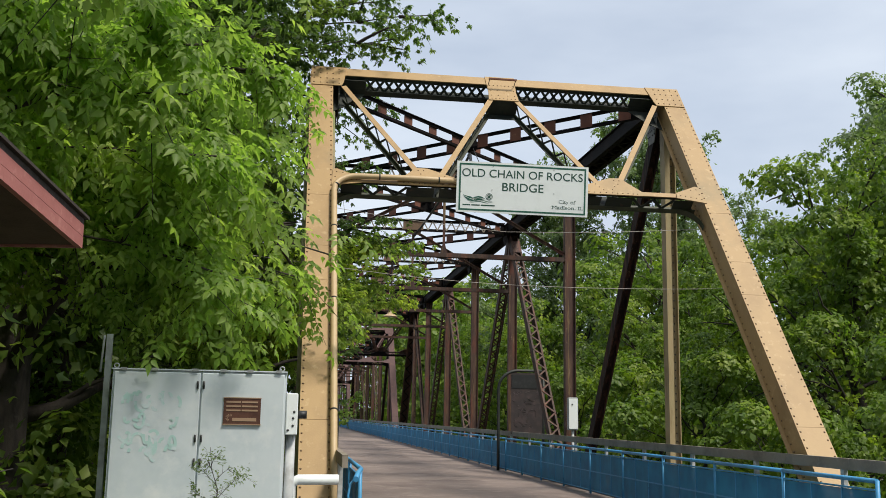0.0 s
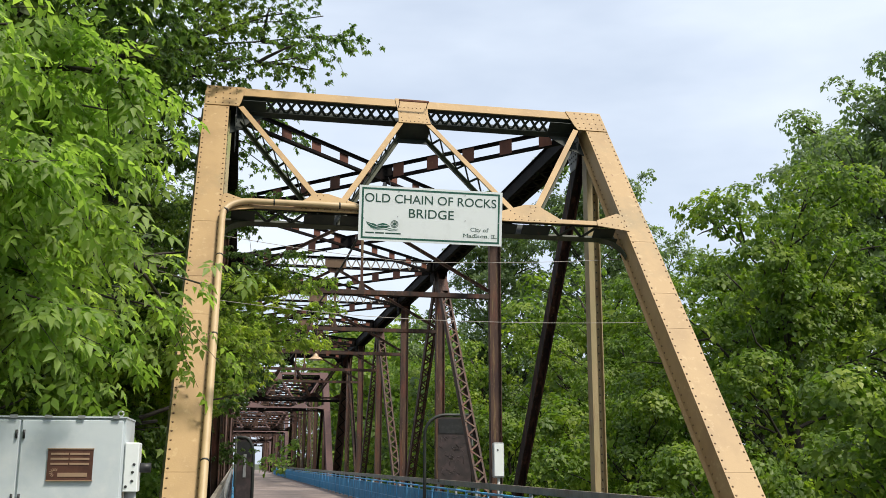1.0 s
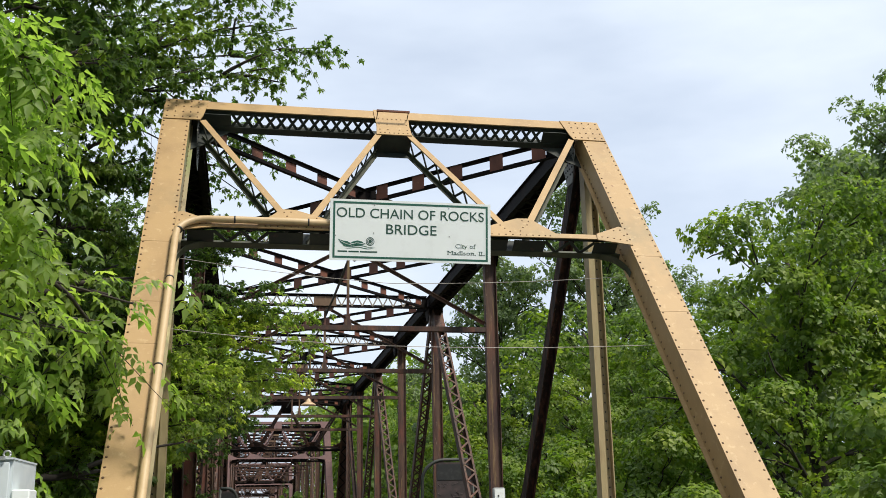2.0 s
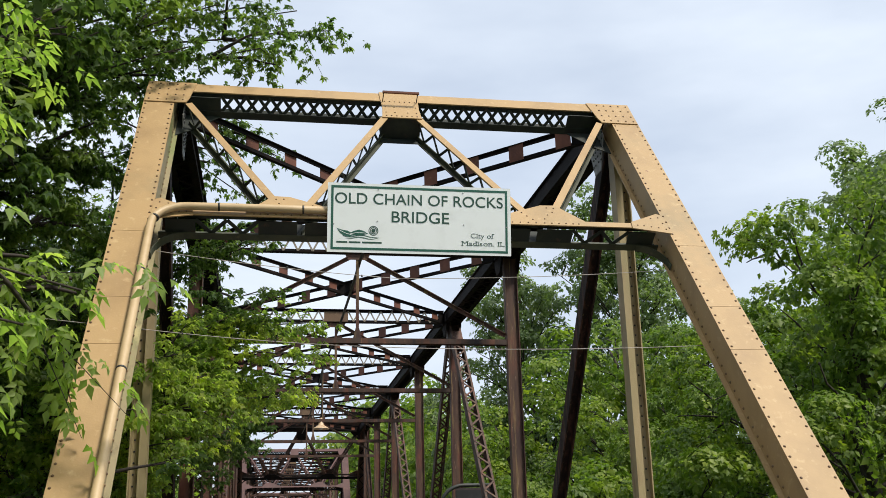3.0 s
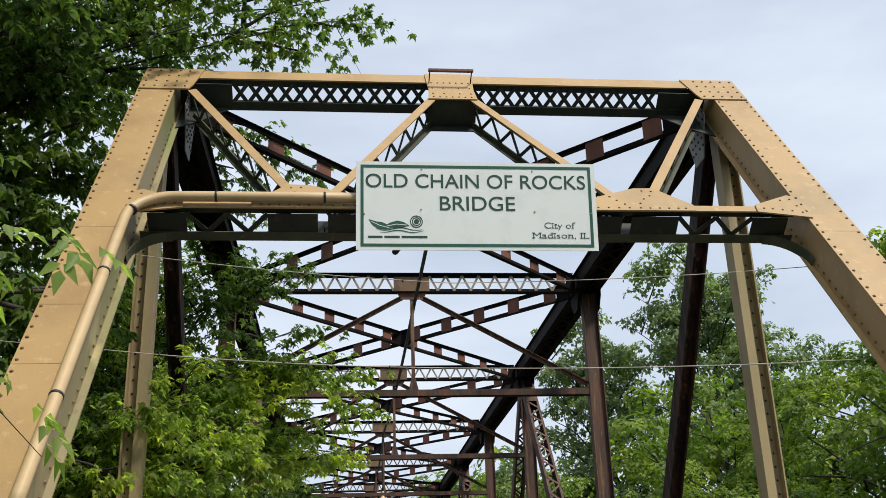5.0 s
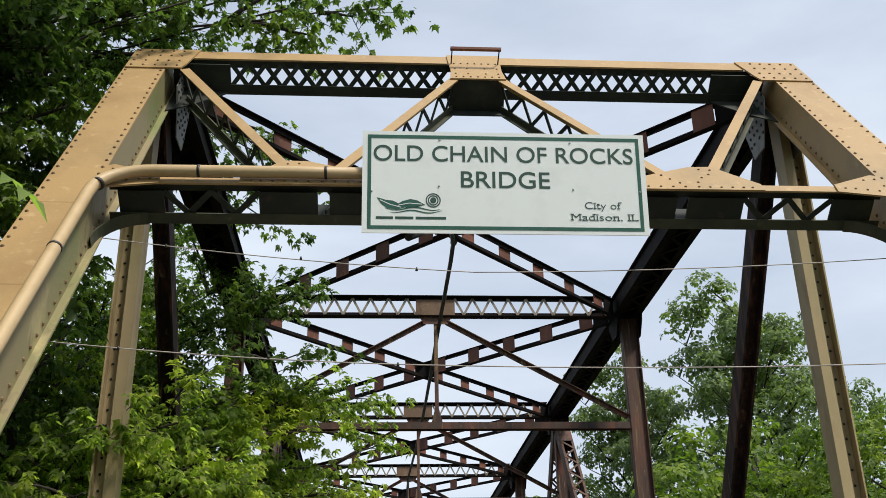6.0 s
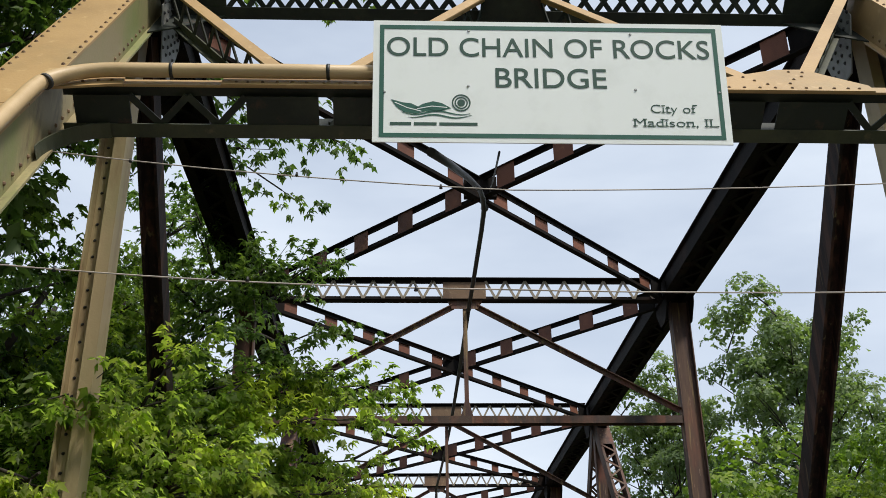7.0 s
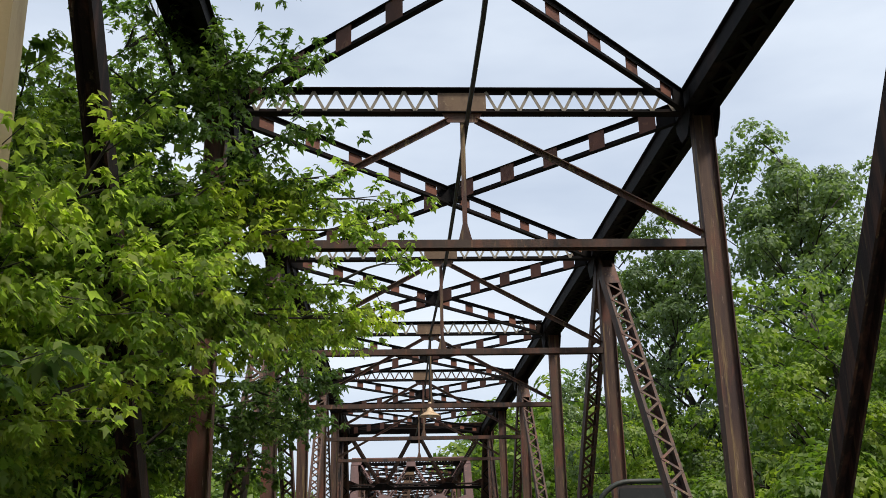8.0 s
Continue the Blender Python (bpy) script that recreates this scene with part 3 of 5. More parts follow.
def truss_span(y0, level, fine, label):
    """One span: two trusses, their struts, laterals and sway frames."""
    span = thing("bridge_span", (0, y0, level), label, "truss bridge", "steel spans of the bridge")
    first = fine == 2
    top, low = TOP + level, BOTTOM + level
    U = {k: y0 + HIP + PANEL * (k - 1) for k in range(1, 8)}
    end = U[7] + HIP
    L = dict(U)
    L[0], L[8] = y0 - 0.3, end + 0.3
    X, Y, Z = Vector((1, 0, 0)), Vector((0, 1, 0)), Vector((0, 0, 1))

    def near_end(x, v, n):
        return Vector((x, y0 + FOOT + SIN * v * RISE - COS * n, level + COS * v * RISE + SIN * n))

    def far_end(x, v, n):
        return Vector((x, end - FOOT - SIN * v * RISE + COS * n, level + COS * v * RISE + SIN * n))

    if first:
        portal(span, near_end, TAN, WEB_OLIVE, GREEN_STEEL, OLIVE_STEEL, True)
    else:
        portal(span, near_end, MAROON, MAROON, RUST_DARK, RUST_DARK, False)
    portal(span, far_end, RUST, RUST, RUST_DARK, RUST_DARK, False)

    for s in (-1, 1):
        # top chord: cover plate and webs with lips, one length per panel
        for k in range(1, 7):
            ya, yb = U[k] + (0.12 if k == 1 else 0), U[k + 1] - (0.12 if k == 6 else 0.004)
            sec = [(-0.26, 0), (0.26, 0), (0.26, -0.022), (0.212, -0.022), (0.212, -0.336), (0.256, -0.336), (0.256, -0.35), (0.12, -0.35), (0.12, -0.336), (0.19, -0.336), (0.19, -0.022)]
            sec = sec + [(-p, q) for p, q in sec[:1:-1]]
            bm = bmesh.new()
            extrude(bm, sec, (s * 3.54, ya, top), (s * 3.54, yb, top), X, Z)
            chord = part("top_chord", bm, RUST_DARK, span, "rusted box chord along the top, underside shade put into its near-black colour")
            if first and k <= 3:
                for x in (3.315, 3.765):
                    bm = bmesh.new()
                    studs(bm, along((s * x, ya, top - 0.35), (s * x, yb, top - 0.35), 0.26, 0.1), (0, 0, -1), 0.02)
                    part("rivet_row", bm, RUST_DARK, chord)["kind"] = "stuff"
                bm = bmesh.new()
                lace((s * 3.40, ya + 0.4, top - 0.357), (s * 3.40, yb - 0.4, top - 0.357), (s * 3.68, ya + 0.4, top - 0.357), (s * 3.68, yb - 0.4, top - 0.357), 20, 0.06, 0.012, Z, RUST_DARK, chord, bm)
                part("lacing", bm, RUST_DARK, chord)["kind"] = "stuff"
        bm = bmesh.new()
        extrude(bm, h_section(0.17, 0.4), (s * 3.57, L[0], low), (s * 3.57, L[8], low), X, Z)
        part("bottom_chord", bm, RUST, span)
        # posts
        for k in range(1, 8):
            bm = bmesh.new()
            if k in (1, 7):
                tan = first and k == 1
                back = 0.25 if k == 1 else -0.25
                mat = TAN_IN if tan else RUST_POST
                z0, z1 = low, top - 0.3
                extrude(bm, [(0, 0), (0.11, 0), (0.11, 0.016), (0.018, 0.016), (0.018, abs(back) - 0.016), (0.11, abs(back) - 0.016), (0.11, abs(back)), (0, abs(back))], (s * 3.60, U[k], z0), (s * 3.60, U[k], z1), X * s, Y * (1 if back > 0 else -1))
                v = part("hip_vertical", bm, mat, span, "tan painted riveted vertical hanger" if tan else "")
                bm = bmesh.new()
                block(bm, s * 3.827, s * 3.845, min(U[k], U[k] + back), max(U[k], U[k] + back), z0, z1)
                web = part("outer_channel", bm, mat, v)
                bm = bmesh.new()
                block(bm, s * 3.619, s * 3.826, *sorted((U[k] + back * 0.42, U[k] + back * 0.50)), z0, z1)
                part("middle_plate", bm, mat, v)
                bm = bmesh.new()
                lace((s * 3.70, U[k] + back * 0.98, z0 + 0.5), (s * 3.70, U[k] + back * 0.98, z1 - 0.6), (s * 3.83, U[k] + back * 0.98, z0 + 0.5), (s * 3.83, U[k] + back * 0.98, z1 - 0.6), 40, 0.05, 0.010, Y, mat, v, bm)
                part("lacing", bm, mat, v)["kind"] = "stuff"
                if tan:
                    bm = bmesh.new()
                    studs(bm, along((s * 3.785, U[1] + 0.104, 0.2), (s * 3.785, U[1] + 0.104, 7.4), 0.16), (0, -1, 0), 0.016)
                    part("rivet_row", bm, BLACK, v)["kind"] = "stuff"
            else:
                extrude(bm, h_section(0.15, 0.22, 0.016, 0.014, -0.03), (s * 3.60, U[k], low), (s * 3.60, U[k], top - 0.36), X, Y)
                part("vertical_post", bm, RUST_POST, span, "rust-streaked brown steel post")
            # gussets at the node
            gp = None
            for x in (3.318, 3.762):
                g = [(U[k] - (0.42 if k > 1 else 0.10), top - 0.12), (U[k] + 0.42, top - 0.12), (U[k] + 0.36, top - 0.48), (U[k] + 0.15, top - (0.74 if k > 1 else 1.02)), (U[k] - 0.15, top - (0.74 if k > 1 else 1.02)), (U[k] - 0.36, top - 0.48)]
                bm = bmesh.new()
                prism(bm, [(s * x, y, z) for y, z in g], (s * 0.012, 0, 0))
                ob = part("node_plate", bm, RUST_DARK if k > 1 or not first else PRIMER, gp or span)
                gp = gp or ob
            if first and k == 1:
                bm = bmesh.new()
                rnd = random.Random(7)
                studs(bm, [(s * 3.318, U[1] - 0.30 + 0.12 * i + rnd.uniform(-0.02, 0.02), top - 0.30 - 0.11 * j) for i in range(6) for j in range(6) if j < 3 or 0 < i < 5], (-s, 0, 0), 0.022)
                part("rivet_row", bm, BLACK, gp)["kind"] = "stuff"
        # diagonals: plain from the hips, laced inside
        for (ku, kl) in ((1, 2), (7, 6)):
            bm = bmesh.new()
            sg = 1 if kl > ku else -1
            a, b = Vector((s * 3.68, U[ku] + sg * 0.38, top - 0.3)), Vector((s * 3.68, L[kl] - sg * 0.35, low))
            nrm = (b - a).cross(X)
            extrude(bm, h_section(0.10, 0.30, 0.03, 0.02), a, b, X, nrm)
            part("diagonal", bm, DIAG, span, "near-black rust-streaked steel diagonal")
        for (ku, kl) in ((3, 2), (3, 4), (5, 4), (5, 6)):
            a, b = Vector((0, U[ku], top - 0.36)), Vector((0, L[kl], low))
            nrm = (b - a).cross(X).normalized()
            d = (b - a).normalized()
            leg = None
            for x in (3.44, 3.76):
                i = 1 if x < 3.6 else -1
                bm = bmesh.new()
                extrude(bm, [(0, -0.15), (i * 0.055, -0.15), (i * 0.055, -0.138), (i * 0.012, -0.138), (i * 0.012, 0.138), (i * 0.055, 0.138), (i * 0.055, 0.15), (0, 0.15)], a + X * s * x, b + X * s * x, X * s, nrm)
                if leg is None:
                    leg = part("laced_diagonal", bm, RUST, span, "rusty laced steel diagonal")
                else:
                    part("channel", bm, RUST, leg)
            for o in (0.157, -0.157):
                p, q = a + d * 1.1 + nrm * o, b - d * 0.9 + nrm * o
                joined = None if (first and ku == 3 and o * (1 if kl < ku else -1) * nrm.y > 0) else bmesh.new()
                lace(p + X * s * 3.46, q + X * s * 3.46, p + X * s * 3.74, q + X * s * 3.74, 34, 0.05, 0.010, nrm, RUST_POST, leg, joined)
                if joined is not None:
                    part("lacing", joined, RUST_POST, leg)["kind"] = "stuff"
                for e in (a + d * 0.78, b - d * 0.6):
                    bm = bmesh.new()
                    bar(bm, e - d * 0.3 + nrm * o + X * s * 3.6, e + d * 0.3 + nrm * o + X * s * 3.6, 0.31, 0.010, nrm)
                    part("tie_plate", bm, RUST_POST, leg)

    # top struts with lacing, sway frames
    for k in range(2, 7):
        y = U[k]
        bm = bmesh.new()
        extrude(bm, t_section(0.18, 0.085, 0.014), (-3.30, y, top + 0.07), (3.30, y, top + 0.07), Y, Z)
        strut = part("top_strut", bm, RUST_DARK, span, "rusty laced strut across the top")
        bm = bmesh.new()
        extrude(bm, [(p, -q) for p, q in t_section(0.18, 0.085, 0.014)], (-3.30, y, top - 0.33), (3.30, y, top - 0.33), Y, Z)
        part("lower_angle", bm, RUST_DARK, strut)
        for xa, xb in ((-3.2, -0.36), (0.36, 3.2)):
            joined = None if (first and k <= 4) else bmesh.new()
            lace((xa, y - 0.018, top + 0.03), (xb, y - 0.018, top + 0.03), (xa, y - 0.018, top - 0.29), (xb, y - 0.018, top - 0.29), 17, 0.042, 0.010, Y, RAIL_GREY if first else RUST, strut, joined)
            if joined is not None:
                part("lacing", joined, RUST, strut)["kind"] = "stuff"
        bm = bmesh.new()
        block(bm, -0.36, 0.36, y - 0.036, y - 0.024, top - 0.30, top + 0.0)
        part("centre_plate", bm, RUST_TAN, strut)
        bm = bmesh.new()
        prism(bm, [(-0.30, y - 0.038, top - 0.33), (0.30, y - 0.038, top - 0.33), (0.22, y - 0.038, top - 0.48), (-0.22, y - 0.038, top - 0.48)], (0, 0.012, 0))
        part("gusset_plate", bm, RUST_POST, strut)
        for s in (-1, 1):
            bm = bmesh.new()
            a, b = Vector((s * 0.22, y, top - 0.40)), Vector((s * 3.45, y, top - 2.18))
            extrude(bm, t_section(0.11, 0.09), a, b, Y, (b - a).cross(Y) * s)
            part("sway_brace", bm, RUST_POST, span)
        bm = bmesh.new()
        extrude(bm, [(-0.09, 0), (0.09, 0), (0.09, -0.12), (0.076, -0.12), (0.076, -0.014), (-0.076, -0.014), (-0.076, -0.12), (-0.09, -0.12)], (-3.45, y, top - 2.32), (3.45, y, top - 2.32), Y, Z)
        part("sway_strut", bm, RUST, span)
        bm = bmesh.new()
        prism(bm, [(-0.10, y - 0.022, top - 2.32), (0.10, y - 0.022, top - 2.32), (0.035, y - 0.022, top - 2.06), (0.035, y - 0.022, top - 0.45), (-0.035, y - 0.022, top - 0.45), (-0.035, y - 0.022, top - 2.06)], (0, 0.014, 0))
        part("sway_hanger", bm, RUST_POST, span)
    # laterals: crossing pairs of angles with batten plates
    for k in range(1, 7):
        ya, yb = U[k] + 0.25, U[k + 1] - 0.22
        for s in (-1, 1):
            shift = 0.012 * s
            a, b = Vector((s * 3.28, ya, top - 0.04 + shift)), Vector((-s * 3.28, yb, top - 0.04 + shift))
            d = (b - a).normalized()
            w = Z.cross(d)
            bm = bmesh.new()
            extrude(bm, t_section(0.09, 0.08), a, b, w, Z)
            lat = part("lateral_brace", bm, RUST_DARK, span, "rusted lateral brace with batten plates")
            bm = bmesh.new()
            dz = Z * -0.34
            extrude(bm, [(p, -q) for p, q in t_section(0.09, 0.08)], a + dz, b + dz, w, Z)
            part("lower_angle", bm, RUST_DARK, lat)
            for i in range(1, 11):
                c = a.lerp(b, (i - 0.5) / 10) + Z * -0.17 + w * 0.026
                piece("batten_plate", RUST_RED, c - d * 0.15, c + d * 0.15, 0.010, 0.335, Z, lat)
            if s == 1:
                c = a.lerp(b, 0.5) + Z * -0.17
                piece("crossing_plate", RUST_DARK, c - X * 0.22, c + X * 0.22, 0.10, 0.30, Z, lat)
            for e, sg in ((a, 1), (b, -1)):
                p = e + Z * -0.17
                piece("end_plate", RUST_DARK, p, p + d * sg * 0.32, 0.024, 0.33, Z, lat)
    return span


truss_span(0, LEVEL, 2, "steel through-truss bridge span with tan painted portal and rusted members")
truss_span(SPAN, LEVEL, 1, "rusted steel through-truss span with a maroon portal")
truss_span(SPAN * 2, LEVEL, 0, "rusted steel through-truss span with a maroon portal")
truss_span(SPAN * 3, LEVEL, 0, "rusted steel through-truss span with a maroon portal")


# ---- trees ----
def leaf_shape(kind):
    """Corner points (along, across, up) of one leaf of unit length, and its faces."""
    if kind == "ovate":
        return np.array([(0, 0, 0), (0.38, 0.36, 0.06), (1, 0, -0.16), (0.38, -0.36, 0.06)]), [(0, 2, 1), (0, 3, 2)]
    if kind == "oval":
        return np.array([(0, 0, 0), (0.18, 0.16, 0.03), (0.45, 0.24, 0.04), (0.78, 0.13, -0.05), (1, 0, -0.18), (0.78, -0.13, -0.05), (0.45, -0.24, 0.04), (0.18, -0.16, 0.03)]), [(0, 4, 3, 2, 1), (0, 7, 6, 5, 4)]
    if kind == "blade":
        return np.array([(0, -0.27, 0), (0, 0.27, 0), (1, 0, -0.14)]), [(0, 2, 1)]
    if kind == "maple":
        return np.array([(0, 0, 0), (0.40, 0.40, -0.10), (0.50, 0.19, 0.02), (1, 0, -0.22), (0.50, -0.19, 0.02), (0.40, -0.40, -0.10)]), [(0, 3, 2, 1), (0, 5, 4, 3)]
    pts, faces = [], []
    for ox, oy, ang, ln in ((0.55, 0, 0, 0.45), (0.42, 0.02, 50, 0.42), (0.42, -0.02, -50, 0.42), (0.15, 0.02, 62, 0.38), (0.15, -0.02, -62, 0.38)):
        c, s, b = math.cos(radians(ang)), math.sin(radians(ang)), len(pts)
        for u, v, w in ((0, 0, 0), (0.36, 0.27, 0.02), (1, 0, -0.40), (0.36, -0.27, 0.02)):
            pts.append((ox + ln * (u * c - v * s), oy + ln * (u * s + v * c), ln * w - 0.22 * ox * ox))
        faces += [(b, b + 2, b + 1), (b, b + 3, b + 2)]
    return np.array(pts), faces


def leaves(name, kind, spots, ways, ups, sizes, mat, parent, label=""):
    """Many leaves in one mesh: a spot, a way, an upper side and a size each."""
    shape, faces = leaf_shape(kind)
    n = len(spots)
    ways = ways / np.linalg.norm(ways, axis=1)[:, None]
    up = ups
    side = np.cross(up, ways)
    side /= np.linalg.norm(side, axis=1)[:, None] + 1e-9
    nor = np.cross(ways, side)
    pts = spots[:, None] + sizes[:, None, None] * (shape[None, :, 0, None] * ways[:, None] + shape[None, :, 1, None] * side[:, None] + shape[None, :, 2, None] * nor[:, None])
    k = len(shape)
    me = bpy.data.meshes.new(name)
    me.vertices.add(n * k)
    me.vertices.foreach_set("co", pts.astype(np.float32).ravel())
    loop = np.concatenate([np.array(f) for f in faces])
    counts = np.array([len(f) for f in faces])
    idx = (np.arange(n)[:, None] * k + loop[None]).ravel()
    me.loops.add(len(idx))
    me.loops.foreach_set("vertex_index", idx.astype(np.int32))
    tot = np.tile(counts, n)
    me.polygons.add(len(tot))
    me.polygons.foreach_set("loop_start", np.concatenate([[0], np.cumsum(tot)[:-1]]).astype(np.int32))
    me.materials.append(mat)
    me.update(calc_edges=True)
    ob = attach(new(name, me), parent)
    ob["kind"] = "stuff"
    return tagged(ob, label)


def bent(a, b, rise, rng, n=6, wob=0.05):
    """A limb's path from a to b that rises, then droops."""
    a, b = np.array(a, float), np.array(b, float)
    ln = np.linalg.norm(b - a)
    out = []
    for i in range(n + 1):
        t = i / n
        p = a + (b - a) * t + np.array([0, 0, rise * ln * math.sin(math.pi * t) * (1 - 0.3 * t)])
        out.append(p + rng.normal(size=3) * wob * ln * t * (1 - t))
    return out


def sprays(paths, rng, per, twig, n_leaf, leaf, droop, style):
    """Leafy twigs set along limb paths: spots, ways, upper sides and sizes of the leaves, and the twigs' lines.
    style: layer (level fans of leaf tufts), hang (drooping twigs)."""
    S, W, U, Z, T = [], [], [], [], []
    start = 0.5 if style == "layer" else 0.3
    level = np.array([1.0, 1.0, 0.25 if style == "layer" else 1.0])
    for path, weight in paths:
        path = np.array(path)
        for _ in range(max(1, int(per * weight + rng.random()))):
            t = start + (1 - start) * rng.random() ** 0.7
            f = t * (len(path) - 1)
            i = min(int(f), len(path) - 2)
            p = path[i] + (path[i + 1] - path[i]) * (f - i)
            d = path[i + 1] - path[i]
            d = d / (np.linalg.norm(d) + 1e-9)
            w = d * 0.7 + rng.normal(size=3) * 0.75 * level + np.array([0, 0, 0.12])
            w /= np.linalg.norm(w)
            ln = twig * rng.uniform(0.5, 1.25)
            tip = p + w * ln + np.array([0, 0, -droop * ln * 0.5])
            T.append((p, tip))
            noise = rng.normal(size=(n_leaf, 3))
            if style == "layer":
                tufts = max(2, n_leaf // 7)
                u = rng.uniform(0.2, 1.0, tufts)
                across = np.array([-w[1], w[0], 0])
                c = p + (tip - p) * u[:, None] + across * (rng.normal(size=tufts) * 0.22 * ln)[:, None] + rng.normal(size=(tufts, 3)) * 0.03 * ln
                c[0] = tip
                k = np.arange(n_leaf) % tufts
                az = rng.uniform(0, 2 * math.pi, n_leaf)
                W.append(np.stack([np.cos(az), np.sin(az), -0.15 - droop * rng.uniform(0.4, 2.0, n_leaf)], 1) + w * 0.5)
                S.append(c[k] + noise * 0.025)
                U.append(np.array([0, -0.15, 1.0]) + rng.normal(size=(n_leaf, 3)) * 0.42)
            else:
                u = (np.arange(n_leaf) + rng.random(n_leaf)) / n_leaf
                S.append(p + (tip - p) * u[:, None] + np.array([0, 0, 1.0]) * (droop * 0.25 * ln * np.sin(u * math.pi))[:, None] + noise * 0.06 * ln)
                W.append(w * 0.6 + noise * np.array([0.6, 0.6, 0.25]) + np.array([0, 0, -droop]))
                U.append(np.array([0, 0, 1.0]) + w * 0.3 + rng.normal(size=(n_leaf, 3)) * 0.35)
            Z.append(leaf * rng.uniform(0.6, 1.25, n_leaf))
    return np.concatenate(S), np.concatenate(W), np.concatenate(U), np.concatenate(Z), T


def puffs(paths, rng, count, lobe, n_shoot, n_leaf, leaf, droop):
    """A crown of rounded lobes at the limbs' ends, each covered with shoots that carry a rosette of hanging leaves."""
    S, W, U, Z = [], [], [], []
    ends = [np.array(p[-1]) for p, w in paths] + [np.array(p[len(p) // 2]) for p, w in paths]
    order = rng.permutation(len(ends))
    for k in order[:count]:
        r = lobe * rng.uniform(0.65, 1.3)
        n = int(n_shoot * (r / lobe) ** 2)
        v = rng.normal(size=(n, 3))
        v[:, 2] = np.where(v[:, 2] < -0.25, -v[:, 2], v[:, 2])
        v /= np.linalg.norm(v, axis=1)[:, None]
        at = ends[k] + v * (r * rng.uniform(0.72, 1.08, n))[:, None] * np.array([1, 1, 0.72])
        v, at = np.repeat(v, n_leaf, 0), np.repeat(at, n_leaf, 0)
        m = len(v)
        flat = rng.normal(size=(m, 3))
        flat -= v * np.sum(flat * v, 1)[:, None]
        flat /= np.linalg.norm(flat, axis=1)[:, None] + 1e-9
        way = v * 0.35 + flat * 0.9 + np.array([0, 0, -droop])
        S.append(at + way * leaf * 0.25 + rng.normal(size=(m, 3)) * leaf * 0.22)
        W.append(way)
        U.append(v * 0.8 + flat * 0.35 + rng.normal(size=(m, 3)) * 0.25 + np.array([0, 0, 0.45]))
        Z.append(leaf * rng.uniform(0.7, 1.25, m))
    return np.concatenate(S), np.concatenate(W), np.concatenate(U), np.concatenate(Z), []


